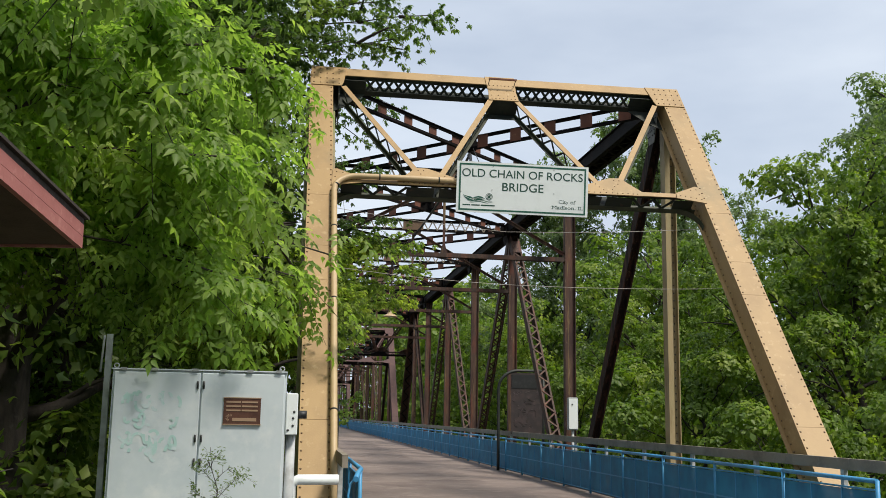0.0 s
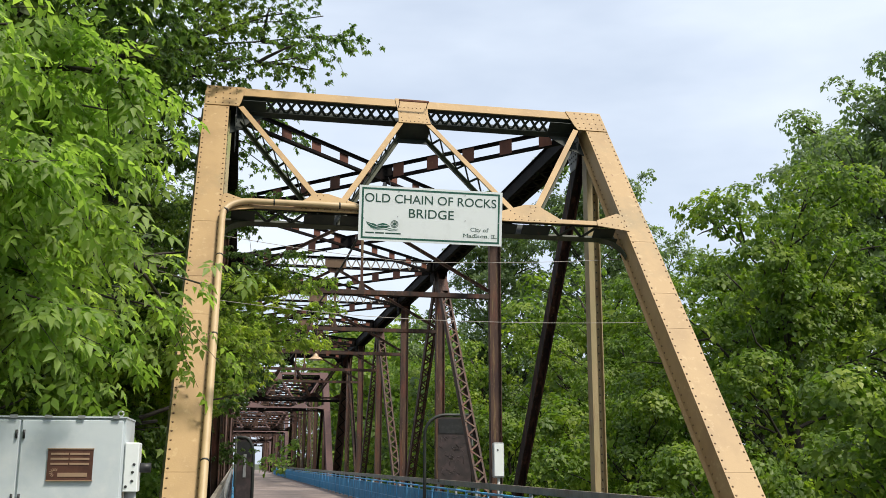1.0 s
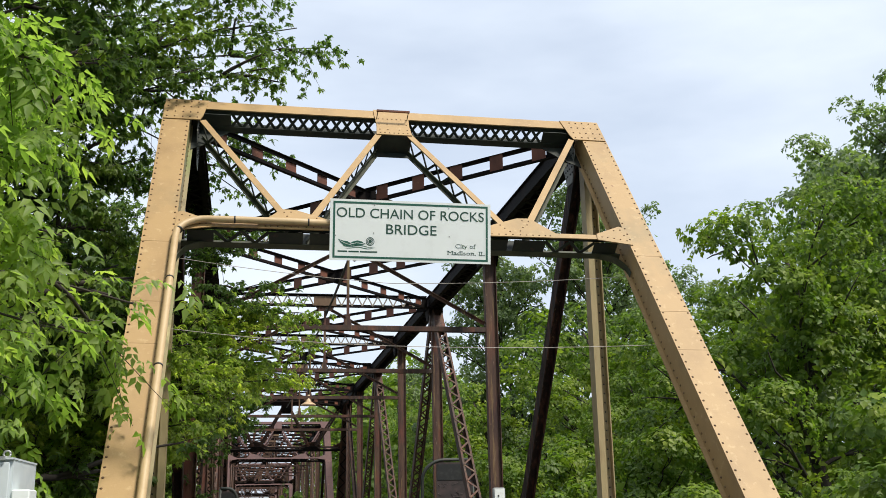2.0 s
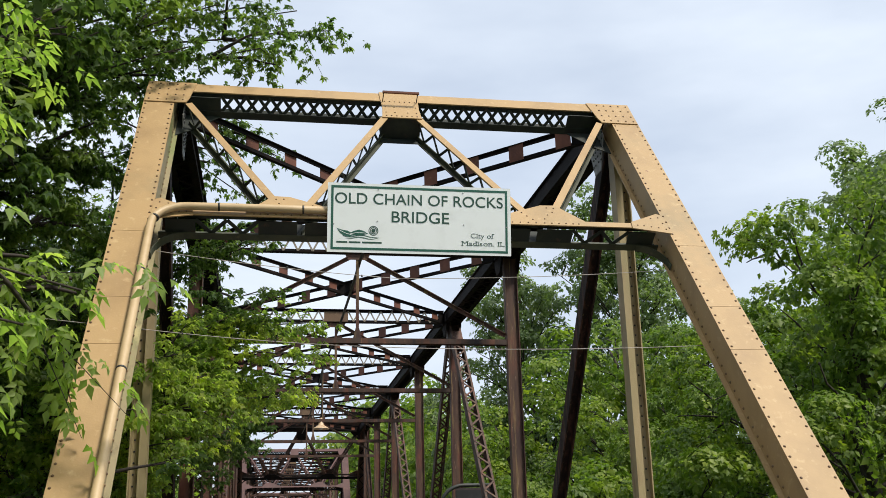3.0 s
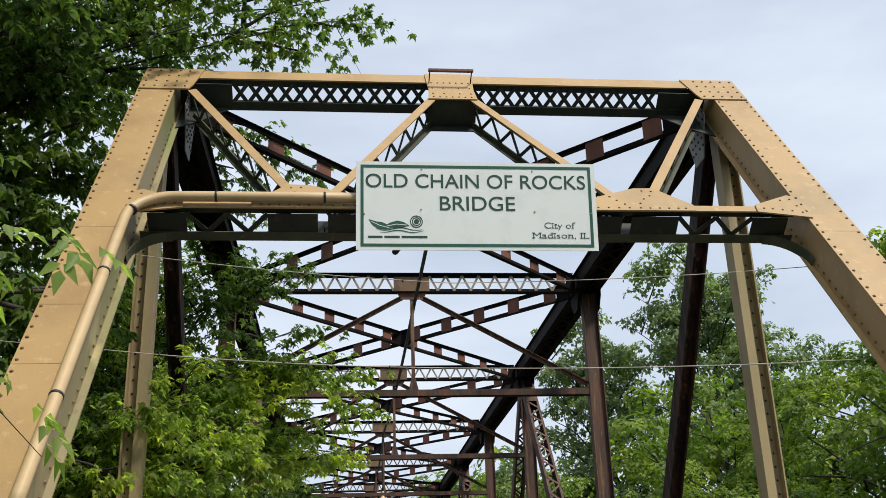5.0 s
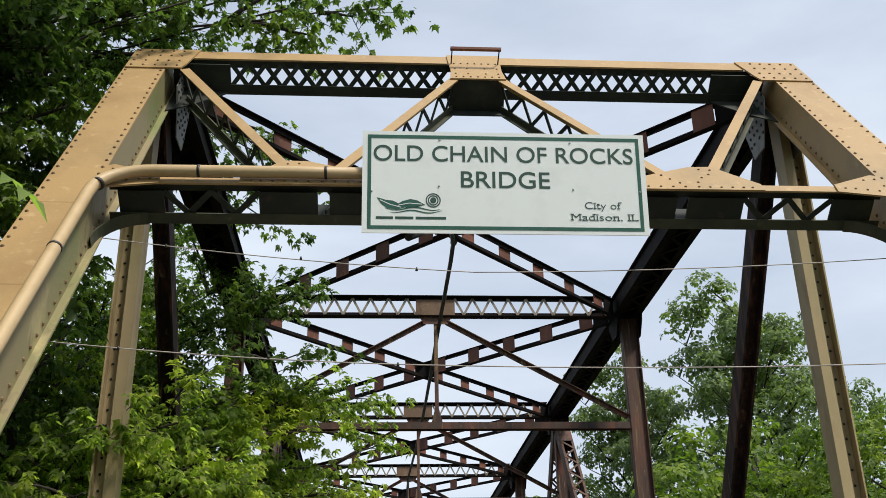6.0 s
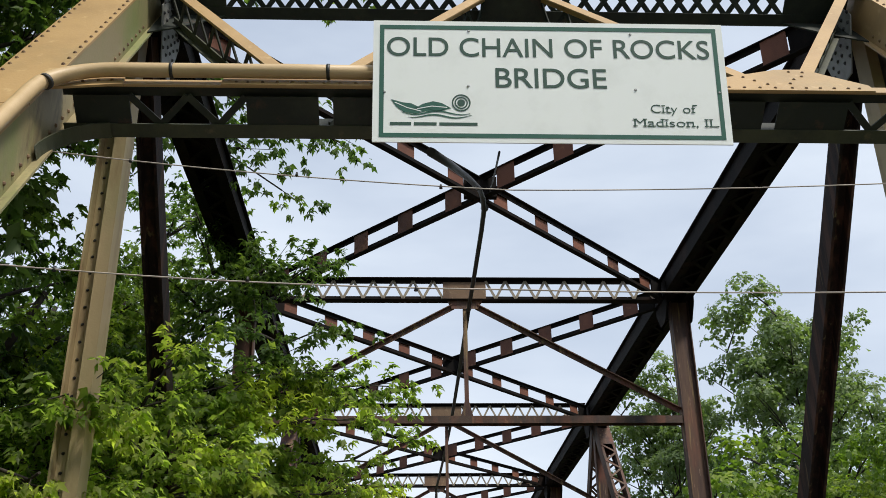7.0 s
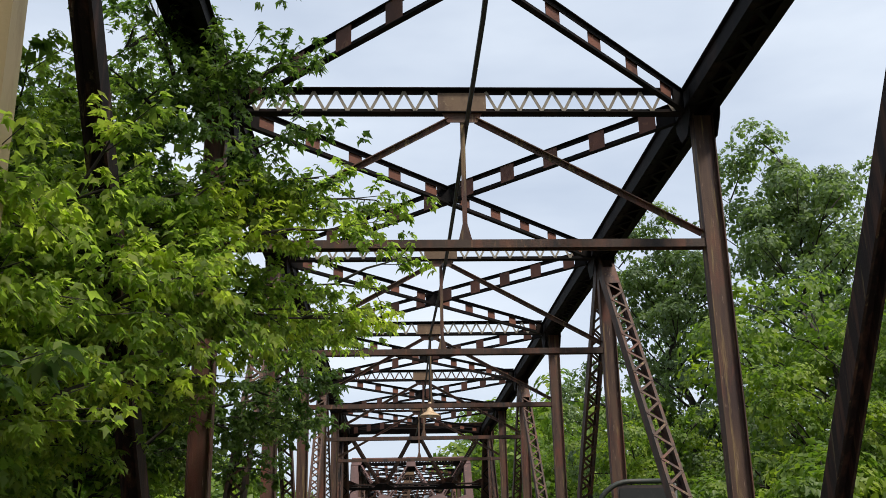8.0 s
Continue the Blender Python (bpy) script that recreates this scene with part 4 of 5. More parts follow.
def tree(name, label, base, height, radius, low, seed, kind, mat, leaf, per, n_leaf, limbs=22, twig=0.9, droop=0.3, trunk=0.25, extra=(), style="layer", profile=0.5, twigs_shown=True, inner=0, subs_each=5, sides=9):
    """A trunk with limbs and branches, and a crown of leafy twigs. extra: ends of long limbs, as (height on the trunk, end, weight)."""
    rng = np.random.default_rng(seed)
    th = thing(name, base, label, "tree")
    base = np.array(base, float)
    lean = rng.normal(size=2) * 0.05
    stem = [base + np.array([lean[0] * height * t * t, lean[1] * height * t * t, height * 0.9 * t]) + np.append(rng.normal(size=2) * 0.02 * height * t, 0) for t in np.linspace(0, 1, 9)]
    stem[0] = stem[0] - np.array([0, 0, 0.4])

    def on_stem(t):
        f = max(0.0, min(0.999, t)) * 8
        i = int(f)
        return stem[i] + (stem[i + 1] - stem[i]) * (f - i)

    bm = bmesh.new()
    tube(bm, stem, [trunk * (1.15 - t) + min(0.02, trunk * 0.3) for t in np.linspace(0, 1.05, 9)], sides)
    paths = []
    for i in range(limbs):
        t = low + (0.97 - low) * ((i + rng.random()) / limbs)
        az = i * 2.4 + rng.normal() * 0.4
        shape = math.sin(math.pi * min(1, max(0.06, (t - low) / (1 - low) * (1 - profile) + profile * 0.75))) ** 0.7
        ln = radius * shape * rng.uniform(0.75, 1.15)
        el = 0.15 + 0.75 * t + rng.normal() * 0.12
        a = on_stem(t * 0.95)
        b = a + np.array([math.cos(az) * math.cos(el), math.sin(az) * math.cos(el), math.sin(el) * 0.9]) * ln
        path = bent(a, b, 0.06, rng)
        r = max(min(0.02, trunk * 0.5), trunk * 0.42 * (1.1 - t))
        tube(bm, path, [r * (1 - 0.85 * k / 6) + min(0.006, trunk * 0.15) for k in range(7)], 5)
        paths.append((path, 1.0 * ln / radius))
    for t, end, weight in extra:
        a = on_stem(t)
        path = bent(a, end, 0.10, rng, 8, 0.04)
        ln = np.linalg.norm(np.array(end) - a)
        tube(bm, path, [max(0.012, trunk * 0.13 * (1 - 0.90 * k / 8)) for k in range(9)], 6)
        paths.append((path, weight))
    subs = []
    for k, (path, weight) in enumerate(paths):
        pa = np.array(path)
        total = np.linalg.norm(pa[-1] - pa[0])
        for _ in range(subs_each):
            i = rng.integers(1, len(path) - 1)
            d = pa[i + 1] - pa[i]
            d = d / np.linalg.norm(d) + rng.normal(size=3) * (np.array([0.7, 0.7, 0.25]) if style == "layer" else 0.6)
            d /= np.linalg.norm(d)
            reach = rng.uniform(0.22, 0.42) * total if k < limbs else rng.uniform(0.45, 1.15)
            sub = bent(pa[i], pa[i] + d * reach, 0.05, rng, 4)
            tube(bm, sub, [0.03 * trunk / 0.25 * (1 - 0.8 * q / 4) + min(0.004, trunk * 0.2) for q in range(5)], 4)
            subs.append((sub, 0.45 * weight))
    everything = [(p, w) for p, w in paths] + subs
    if style == "puff":
        spots, ways, ups, sizes, twigs = puffs(everything, rng, per[0], twig, per[1], n_leaf, leaf, droop)
    else:
        spots, ways, ups, sizes, twigs = sprays(everything, rng, per, twig, n_leaf, leaf, droop, style)
    if inner:  # larger leaves added within the crown to block light and darken it
        k = rng.integers(0, len(paths), inner)
        u = rng.uniform(0.15, 0.75, inner)
        core = np.array([np.array(paths[i][0])[int(v * (len(paths[i][0]) - 1))] for i, v in zip(k, u)]) + rng.normal(size=(inner, 3)) * 0.5
        spots = np.concatenate([spots, core])
        ways = np.concatenate([ways, rng.normal(size=(inner, 3)) + np.array([0, 0, -0.5])])
        ups = np.concatenate([ups, rng.normal(size=(inner, 3)) + np.array([0, 0, 0.5])])
        sizes = np.concatenate([sizes, leaf * rng.uniform(1.3, 1.9, inner)])
    for p, q in twigs[:: 3] if twigs_shown else ():
        tube(bm, [p, q], [min(0.008, trunk * 0.25), min(0.003, trunk * 0.15)], 3)
    part("trunk", bm, BARK, th, "brown bark trunk with limbs")
    leaves("crown", kind, spots, ways, ups, sizes, mat, th)
    return th


# maple whose upper limbs reach over the portal
tree("maple_tree", "large dark green maple tree with limbs over the bridge portal", (-8.7, 8.4, -1.5), 17.0, 3.7, 0.28, 11, "maple", LEAF_MAPLE, 0.118, 15, 21, 42, 0.75, 0.55, 0.36, inner=2400,
     extra=[(0.62, (-1.02, 9.13, 10.80), 1.4), (0.62, (-1.6, 9.36, 11.3), 1.3), (0.55, (-2.2, 7.47, 9.5), 1.4), (0.62, (-2.2, 8.13, 11.3), 1.4), (0.58, (-2.9, 7.56, 10.3), 1.6), (0.54, (-3.3, 6.99, 9.2), 1.4), (0.66, (-2.6, 8.9, 12.2), 1.4),
            (0.58, (-3.9, 7.6, 9.6), 1.3), (0.62, (-4.6, 7.51, 11.8), 1.6), (0.56, (-4.4, 6.2, 9.0), 1.6), (0.60, (-5.0, 7.0, 10.0), 1.8), (0.52, (-5.4, 7.6, 8.6), 1.8), (0.58, (-3.6, 7.5, 10.0), 1.6), (0.48, (-5.6, 8.6, 7.4), 1.8), (0.44, (-5.4, 8.0, 6.2), 1.6), (0.40, (-5.6, 9.4, 5.6), 1.8), (0.46, (-5.0, 7.2, 7.6), 2.0), (0.50, (-4.8, 6.6, 8.6), 2.0), (0.40, (-5.0, 7.0, 6.4), 2.0), (0.42, (-5.8, 10.4, 7.4), 1.8), (0.50, (-6.0, 10.6, 8.8), 1.8),
            (0.80, (-1.9, 11.4, 9.2), 0.8), (0.80, (-2.5, 11.2, 9.3), 0.8), (0.82, (-3.2, 11.0, 9.5), 0.9), (0.78, (-2.7, 11.5, 8.5), 0.7)])
# a maple of middle height behind the posts, whose sprays lie over the top chord
tree("maple_tree", "mid-green maple with level sprays over the rusted top chord", (-6.9, 15.0, -2.2), 11.8, 3.0, 0.26, 19, "maple", LEAF_MAPLE, 0.115, 17, 21, 32, 0.70, 0.45, 0.24, inner=1600,
     extra=[(0.66, (-2.35, 12.1, 7.6), 1.2), (0.68, (-2.9, 11.7, 7.4), 1.6), (0.62, (-2.1, 11.6, 6.5), 1.2), (0.74, (-3.5, 13.0, 8.2), 1.6), (0.72, (-4.3, 14.4, 8.5), 1.6), (0.60, (-2.6, 11.5, 6.1), 1.6), (0.62, (-3.0, 12.4, 6.2), 1.8), (0.60, (-2.2, 12.2, 6.0), 1.6), (0.80, (-5.0, 15.3, 9.2), 1.6), (0.84, (-5.2, 16.4, 10.4), 1.4),
            (0.66, (-4.9, 11.0, 7.2), 1.6), (0.56, (-4.8, 11.0, 6.2), 1.8), (0.62, (-4.6, 13.6, 7.3), 1.8), (0.52, (-4.6, 10.4, 5.5), 1.6), (0.54, (-4.2, 13.2, 5.6), 1.8), (0.48, (-4.4, 12.4, 4.6), 1.8), (0.46, (-3.1, 16.6, 4.0), 1.8), (0.50, (-2.6, 17.0, 4.6), 1.8), (0.46, (-2.3, 18.2, 4.2), 1.8), (0.56, (-2.5, 17.5, 5.4), 1.8), (0.42, (-3.2, 18.4, 3.4), 1.8), (0.56, (-5.0, 12.2, 6.4), 1.8), (0.64, (-5.2, 13.0, 7.6), 1.8)])
# a younger maple filling the bridge's first panels, sunlight put into its leaf colour
tree("young_maple_tree", "young maple reaching between the bridge posts, sunlight put into its bright yellow-green leaves", (-6.0, 10.8, -2.2), 9.2, 2.2, 0.46, 13, "maple", LEAF_SUNLIT, 0.112, 17, 21, 10, 0.60, 0.45, 0.15, inner=100,
     extra=[(0.66, (-3.75, 7.5, 4.2), 1.15), (0.70, (-3.6, 8.3, 4.45), 1.15), (0.74, (-3.35, 8.9, 4.75), 1.15), (0.62, (-3.75, 6.9, 3.6), 1.0), (0.60, (-3.9, 7.9, 3.75), 1.15), (0.62, (-3.45, 8.3, 3.7), 1.15), (0.64, (-3.2, 9.6, 4.0), 1.15), (0.74, (-3.0, 11.3, 5.4), 1.0), (0.68, (-3.1, 10.1, 4.55), 1.15),
            (0.54, (-3.9, 8.1, 3.2), 1.0), (0.56, (-3.4, 8.8, 3.4), 1.0), (0.58, (-3.2, 10.9, 3.85), 1.15), (0.64, (-2.9, 12.8, 4.6), 1.15), (0.66, (-2.6, 12.0, 4.7), 1.15), (0.50, (-3.6, 8.7, 3.0), 1.0), (0.54, (-3.4, 12.6, 3.6), 1.0), (0.56, (-3.2, 13.6, 4.1), 1.0),
            (0.72, (-1.9, 12.3, 6.2), 1.2), (0.66, (-2.2, 11.7, 5.3), 1.4), (0.68, (-1.25, 13.8, 5.25), 1.0), (0.66, (-2.3, 12.8, 4.65), 1.0), (0.66, (-1.5, 15.7, 5.2), 1.0), (0.64, (-1.9, 14.8, 4.8), 1.0), (0.74, (-1.2, 13.25, 6.1), 1.4), (0.64, (-1.55, 12.9, 4.65), 1.4)])
# a second maple, close behind the post, that darkens the woods there
tree("maple_tree", "dense dark green maple tree beside the bridge portal", (-8.6, 5.0, -1.2), 17.0, 5.4, 0.18, 17, "maple", LEAF_MAPLE, 0.17, 9, 14, 40, 0.85, 0.5, 0.38, inner=2400,
     extra=[(0.5, (-4.6, 4.71, 8.2), 2.2), (0.56, (-4.2, 5.28, 9.8), 2.4), (0.62, (-3.9, 5.85, 11.0), 2.2), (0.44, (-5.0, 3.96, 6.8), 2.2), (0.66, (-4.6, 3.2, 11.5), 2.2), (0.36, (-5.2, 4.33, 5.0), 2.4), (0.42, (-5.4, 2.9, 6.2), 2.2), (0.54, (-5.2, 2.4, 9.0), 2.2)])
# box elder whose sprays hang beside the end post
# its last three limbs are added out of view, to shade the ground below
tree("box_elder_tree", "bright green box elder with hanging leafy sprays", (-10.4, 0.16, -0.2), 11.0, 4.4, 0.40, 23, "compound", LEAF_ELDER, 0.31, 11, 8, 24, 0.8, 0.75, 0.26, style="hang", inner=700,
     extra=[(0.42, (-3.58, 1.82, 4.0), 1.9), (0.42, (-4.0, 1.39, 3.6), 1.8), (0.40, (-4.3, 0.35, 3.5), 2.6), (0.36, (-4.3, 0.73, 2.9), 2.0), (0.38, (-4.6, -0.98, 3.2), 2.4), (0.46, (-4.4, -0.03, 5.0), 2.6), (0.52, (-4.5, 1.3, 6.0), 2.4), (0.5, (-5.0, -3.06, 5.2), 3.0), (0.46, (-5.1, -3.06, 4.7), 3.0),
            (0.6, (-4.5, -1.55, 7.0), 2.6), (0.55, (-5.6, -4.77, 6.2), 2.8), (0.7, (-4.7, -0.6, 8.2), 2.2), (0.42, (-4.9, -1.93, 4.4), 2.8), (0.44, (-4.2, 0.92, 4.5), 2.2), (0.5, (-4.3, -0.41, 5.8), 2.0), (0.6, (-6.4, -3.82, 6.8), 2.4), (0.5, (-6.9, -2.68, 5.4), 2.4), (0.52, (-7.6, -4.39, 5.4), 2.4)])

# bank woods: a few kinds, repeated
wood_a = tree("broadleaf_tree", "dense green broadleaf tree on the river bank", (11.3, 13.25, -3.4), 12.4, 4.8, 0.10, 31, "ovate", LEAF_WOOD, 0.132, (100, 50), 9, 30, 0.92, 0.55, 0.25, style="puff", twigs_shown=False, inner=2600, subs_each=3, sides=7)
wood_b = tree("broadleaf_tree", "dense green broadleaf tree on the river bank", (14.5, 20.84, -3.4), 13.8, 5.0, 0.08, 37, "ovate", LEAF_WOOD, 0.132, (104, 50), 9, 32, 1.0, 0.55, 0.28, style="puff", twigs_shown=False, inner=3000, subs_each=3, sides=7)
wood_mid = tree("broadleaf_tree", "dense green broadleaf tree farther along the bank", (12.0, 30.33, -3.4), 13.8, 5.0, 0.08, 47, "ovate", LEAF_WOOD, 0.21, (84, 34), 6, 28, 1.1, 0.5, 0.26, style="puff", twigs_shown=False, inner=1400, subs_each=2, sides=6)
wood_far = tree("broadleaf_tree", "green broadleaf tree in the distance", (15.0, 76.81, -3.4), 13.5, 5.0, 0.06, 43, "ovate", LEAF_WOOD, 0.42, (60, 20), 5, 26, 1.3, 0.4, 0.28, style="puff", twigs_shown=False, inner=500, subs_each=1, sides=5)
cotton = tree("cottonwood_tree", "tall airy grey-green cottonwood tree", (16.9, 39.81, -3.4), 22.7, 6.5, 0.16, 41, "ovate", LEAF_COTTON, 0.19, (340, 27), 6, 50, 0.78, 0.55, 0.34, style="puff", twigs_shown=False, inner=1500, subs_each=3, sides=7)
bush = tree("bank_shrub", "bright green leafy shrub on the river bank", (7.2, 9.46, -2.6), 4.2, 2.4, 0.05, 53, "ovate", LEAF_WOOD, 0.14, (30, 30), 7, 16, 0.66, 0.5, 0.08, style="puff", twigs_shown=False, inner=500, subs_each=2, sides=5)
# shrub given the pale box elder leaf colour to stand in for missing sunlight
sprout = tree("bank_shrub", "shrub close beside the deck, sunlight put into its yellow-green leaf colour", (-5.3, 9.6, -2.6), 6.8, 1.6, 0.10, 59, "ovate", LEAF_ELDER, 0.12, (40, 30), 7, 18, 0.50, 0.5, 0.07, style="puff", twigs_shown=False, inner=300, subs_each=2, sides=5)
for ob, g in ((sprout, "shrubs on the bank"), (wood_a, "woods on the bank"), (wood_b, "woods on the bank"), (wood_mid, "woods on the bank"), (wood_far, "far woods"), (cotton, "cottonwoods"), (bush, "shrubs on the bank")):
    tagged(ob, group=g)


def plant(ob, x, y, turn, size):
    return copy_thing(ob, Matrix.Translation((x, y, ground_height(x, y) - 0.1)) @ Matrix.Rotation(radians(turn), 4, "Z") @ Matrix.Diagonal((size, size, size, 1)))


for x, y, turn, size in ((17.5, 12.3, 41, 0.95), (10.5, 21.79, 131, 0.74), (12.8, 27.2, 77, 1.02), (19.5, 27.48, 200, 1.0), (17, 36.97, 75, 0.9), (11.0, 46.45, 160, 0.85), (16.0, 52.14, 251, 0.95), (22, 19.89, 320, 1.05), (9.6, 55.94, 35, 0.9), (9.0, 38.86, 25, 0.75),
                         (-15.5, 14.8, 11, 1.0), (-14.0, 21.4, 45, 1.0), (-9.4, 26.53, 100, 0.9), (-15.5, 4.71, 191, 1.05), (-10.5, 32.22, 261, 0.9), (-11.8, -2.4, 55, 0.85), (-12, 7.56, 285, 1.1),):
    near = 0 < x < 21 and y < 30
    plant((wood_a if int(turn) % 2 else wood_b) if near else wood_mid, x, y, turn, size)
for x, y, turn, size in ((11.5, 63.53, 20, 1.2), (10.0, 71.12, 95, 1.1), (10.5, 84.4, 155, 1.35), (14, 91.99, 0, 1.3), (10.5, 99.57, 215, 1.45), (11, 116.65, 275, 1.6), (13, 135.62, 5, 1.8), (-15.0, 27.48, 330, 1.0), (-11.5, 45.5, 45, 0.9), (-13, 57.84, 135, 0.95), (-11.5, 72.06, 220, 0.9), (-14, 88.19, 300, 1.0),
                         (-9.5, 82.5, 15, 0.8), (-9.5, 99.57, 75, 0.8), (-11, 118.55, 135, 0.9), (-21, -0.98, 20, 1.0), (-12.5, -13.31, 145, 1.0), (-11.5, -21.85, 205, 1.1), (-15, -30.38, 265, 1.1), (15.5, -4.77, 325, 0.95), (17, -15.21, 25, 1.0), (15, -26.59, 85, 1.0), (2, -42.72, 165, 1.2), (-18, 12.3, 60, 1.2)):
    plant(wood_far, x, y, turn, size)
for x, y, turn, size in ((21.0, 21.31, 120, 0.97), (24.2, 26.53, 300, 0.95), (12.6, 45.5, 30, 0.92)):
    plant(cotton, x, y, turn, size)
for x, y, turn, size in ((8.0, 4.71, 60, 1.0), (7.4, 14.67, 150, 1.1), (8.2, 19.89, 230, 1.25), (7.0, 25.58, 310, 1.1), (9.5, 1.87, 20, 1.2), (7.6, 32.22, 80, 1.2), (7.5, 39.81, 170, 1.2), (11.5, 6.14, 250, 1.4), (7.6, 48.35, 60, 1.3), (7.6, 57.84, 130, 1.3), (7.8, 69.22, 200, 1.4),
                         (-8.2, 18.75, 200, 1.4), (-7.4, 16.1, 140, 1.2), (-7.2, 21.79, 220, 1.2), (-7.5, 29.38, 300, 1.2), (-7.6, 38.86, 10, 1.2), (-8.6, 8.98, 250, 1.2)):
    plant(bush, x, y, turn, size)
for x, y, turn, size in ((-5.5, 12.4, 70, 0.95), (-5.4, 15.6, 190, 1.0), (-5.6, 19.0, 300, 1.0)):
    plant(sprout, x, y, turn, size)

# rough grass along the verges
rng = np.random.default_rng(71)
count = 26000
gxy = np.stack([rng.choice([-1, 1], count) * (4.35 + 7.0 * rng.random(count) ** 1.6), rng.uniform(-22, 1.5, count)], 1)
keep = [abs(x + 4.95) > 1.0 or abs(y + 2.6) > 0.6 for x, y in gxy]
gxy = gxy[keep]
count = len(gxy)
verge = thing("verge_grass", (0, -8, 0), "uneven green grass along the road verge", "grass")
verge["kind"] = "stuff"
foot = np.array([(x, y, ground_height(x, y) - 0.02) for x, y in gxy])
lean = rng.normal(size=(count, 3)) * 0.35 + np.array([0, 0, 1.0])
leaves("grass_blades", "blade", foot, lean, rng.normal(size=(count, 3)) * np.array([1, 1, 0.1]), rng.uniform(0.06, 0.20, count), LEAF_WOOD, verge)


# ---- sign on the portal ----
def lettering(words, at, width, height, basis, mat, parent, bold=0.004, slab=False):
    """Words in the built-in font, one part a letter, stretched to a width and a capital height, left foot at a point."""
    def outline(text):
        cu = bpy.data.curves.new("letter", "FONT")
        cu.body = text
        cu.extrude = 0.004
        cu.offset = bold
        ob = bpy.data.objects.new("letter", cu)
        me = bpy.data.meshes.new_from_object(ob)
        bpy.data.objects.remove(ob)
        co = np.empty(len(me.vertices) * 3)
        me.vertices.foreach_get("co", co)
        return me, co.reshape(-1, 3)

    lo, hi = (f(outline(words)[1][:, 0]) for f in (np.min, np.max))
    ex, ey, ez = basis
    sx = width / (hi - lo)
    for k, ch in enumerate(words):
        if ch == " ":
            continue
        me, co = outline(ch)
        right = outline(words[:k + 1])[1][:, 0].max()
        co[:, 0] += right - co[:, 0].max()
        out = np.array([Vector(at) + ex * float((c[0] - lo) * sx) + ey * float(c[1] * height / 0.73) + ez * float(c[2] * 0.5) for c in co])
        me.vertices.foreach_set("co", out.ravel())
        me.materials.clear()
        me.materials.append(mat)
        me.update()
        letter = attach(new("letter", me), parent)
        if slab and ch in "MadinILtfh":  # slab feet and heads on the upright strokes
            for level in (co[:, 1].min(), co[:, 1].max()):
                xs = np.sort(co[np.abs(co[:, 1] - level) < 0.012, 0])
                runs = np.split(xs, np.where(np.diff(xs) > 0.16)[0] + 1) if len(xs) else []
                for run in runs:
                    bm = bmesh.new()
                    lo_x, hi_x = float((run[0] - lo) * sx) - 0.010, float((run[-1] - lo) * sx) + 0.010
                    y = float(level * height / 0.73) + (0.0035 if level < 0.2 else -0.0035)
                    prism(bm, [Vector(at) + ex * px + ey * (y + py) + ez * 0.0021 for px, py in ((lo_x, -0.0035), (hi_x, -0.0035), (hi_x, 0.0035), (lo_x, 0.0035))], ez * 0.0006)
                    part("serif", bm, mat, letter)


EX, EV, EN = Vector((1, 0, 0)), Vector((0, -0.12, 0.9928)), Vector((0, -0.9928, -0.12))
MID = Vector((-0.02, 4.97, 5.835))


def on_sign(x, y, out=0.0):
    """x from the left edge, y down from the top edge."""
    return MID + EX * (x - 1.22) + EV * (0.46 - y) + EN * out


sign = thing("bridge_sign", MID, "white rectangular name sign with green border and lettering", "sign")
bm = bmesh.new()
prism(bm, [on_sign(x, y, -0.012) for x, y in ((0, 0), (2.44, 0), (2.44, 0.92), (0, 0.92))], EN * 0.012)
part("panel", bm, SIGN_WHITE, sign)
for (x0, y0, x1, y1) in ((0.045, 0.035, 2.395, 0.065), (0.045, 0.855, 2.395, 0.885), (0.045, 0.065, 0.075, 0.855), (2.365, 0.065, 2.395, 0.855)):
    bm = bmesh.new()
    prism(bm, [on_sign(x, y, 0.0005) for x, y in ((x0, y0), (x1, y0), (x1, y1), (x0, y1))], EN * 0.002)
    part("border", bm, SIGN_GREEN, sign)
BAS = (EX, EV, EN)
lettering("OLD CHAIN OF ROCKS", on_sign(0.095, 0.272, 0.001), 2.240, 0.150, BAS, SIGN_INK, sign)
lettering("BRIDGE", on_sign(0.838, 0.507, 0.001), 0.765, 0.155, BAS, SIGN_INK, sign)
lettering("City of", on_sign(1.895, 0.688, 0.001), 0.31, 0.066, BAS, SIGN_INK, sign, -0.012, True)
lettering("Madison, IL", on_sign(1.775, 0.792, 0.001), 0.570, 0.064, BAS, SIGN_INK, sign, -0.012, True)
# emblem: two leaves, waves and a ringed disc, with an unreadable line under it
for pts in (((0.125, 0.605), (0.20, 0.628), (0.26, 0.635), (0.31, 0.66), (0.355, 0.695), (0.29, 0.712), (0.21, 0.70), (0.16, 0.66)), ((0.285, 0.672), (0.34, 0.638), (0.41, 0.618), (0.47, 0.632), (0.53, 0.668), (0.46, 0.690), (0.38, 0.698))):
    bm = bmesh.new()
    prism(bm, [on_sign(x, y, 0.001) for x, y in pts], EN * 0.0015)
    part("emblem_leaf", bm, SIGN_GREEN, sign)
for vein in (((0.150, 0.628), (0.235, 0.668), (0.330, 0.694)), ((0.300, 0.676), (0.400, 0.655), (0.505, 0.664))):
    bm = bmesh.new()
    for (xa, ya), (xb, yb) in zip(vein, vein[1:]):
        bar(bm, on_sign(xa, ya, 0.003), on_sign(xb, yb, 0.003), 0.006, 0.001, EN)
    part("emblem_vein", bm, SIGN_WHITE, sign)
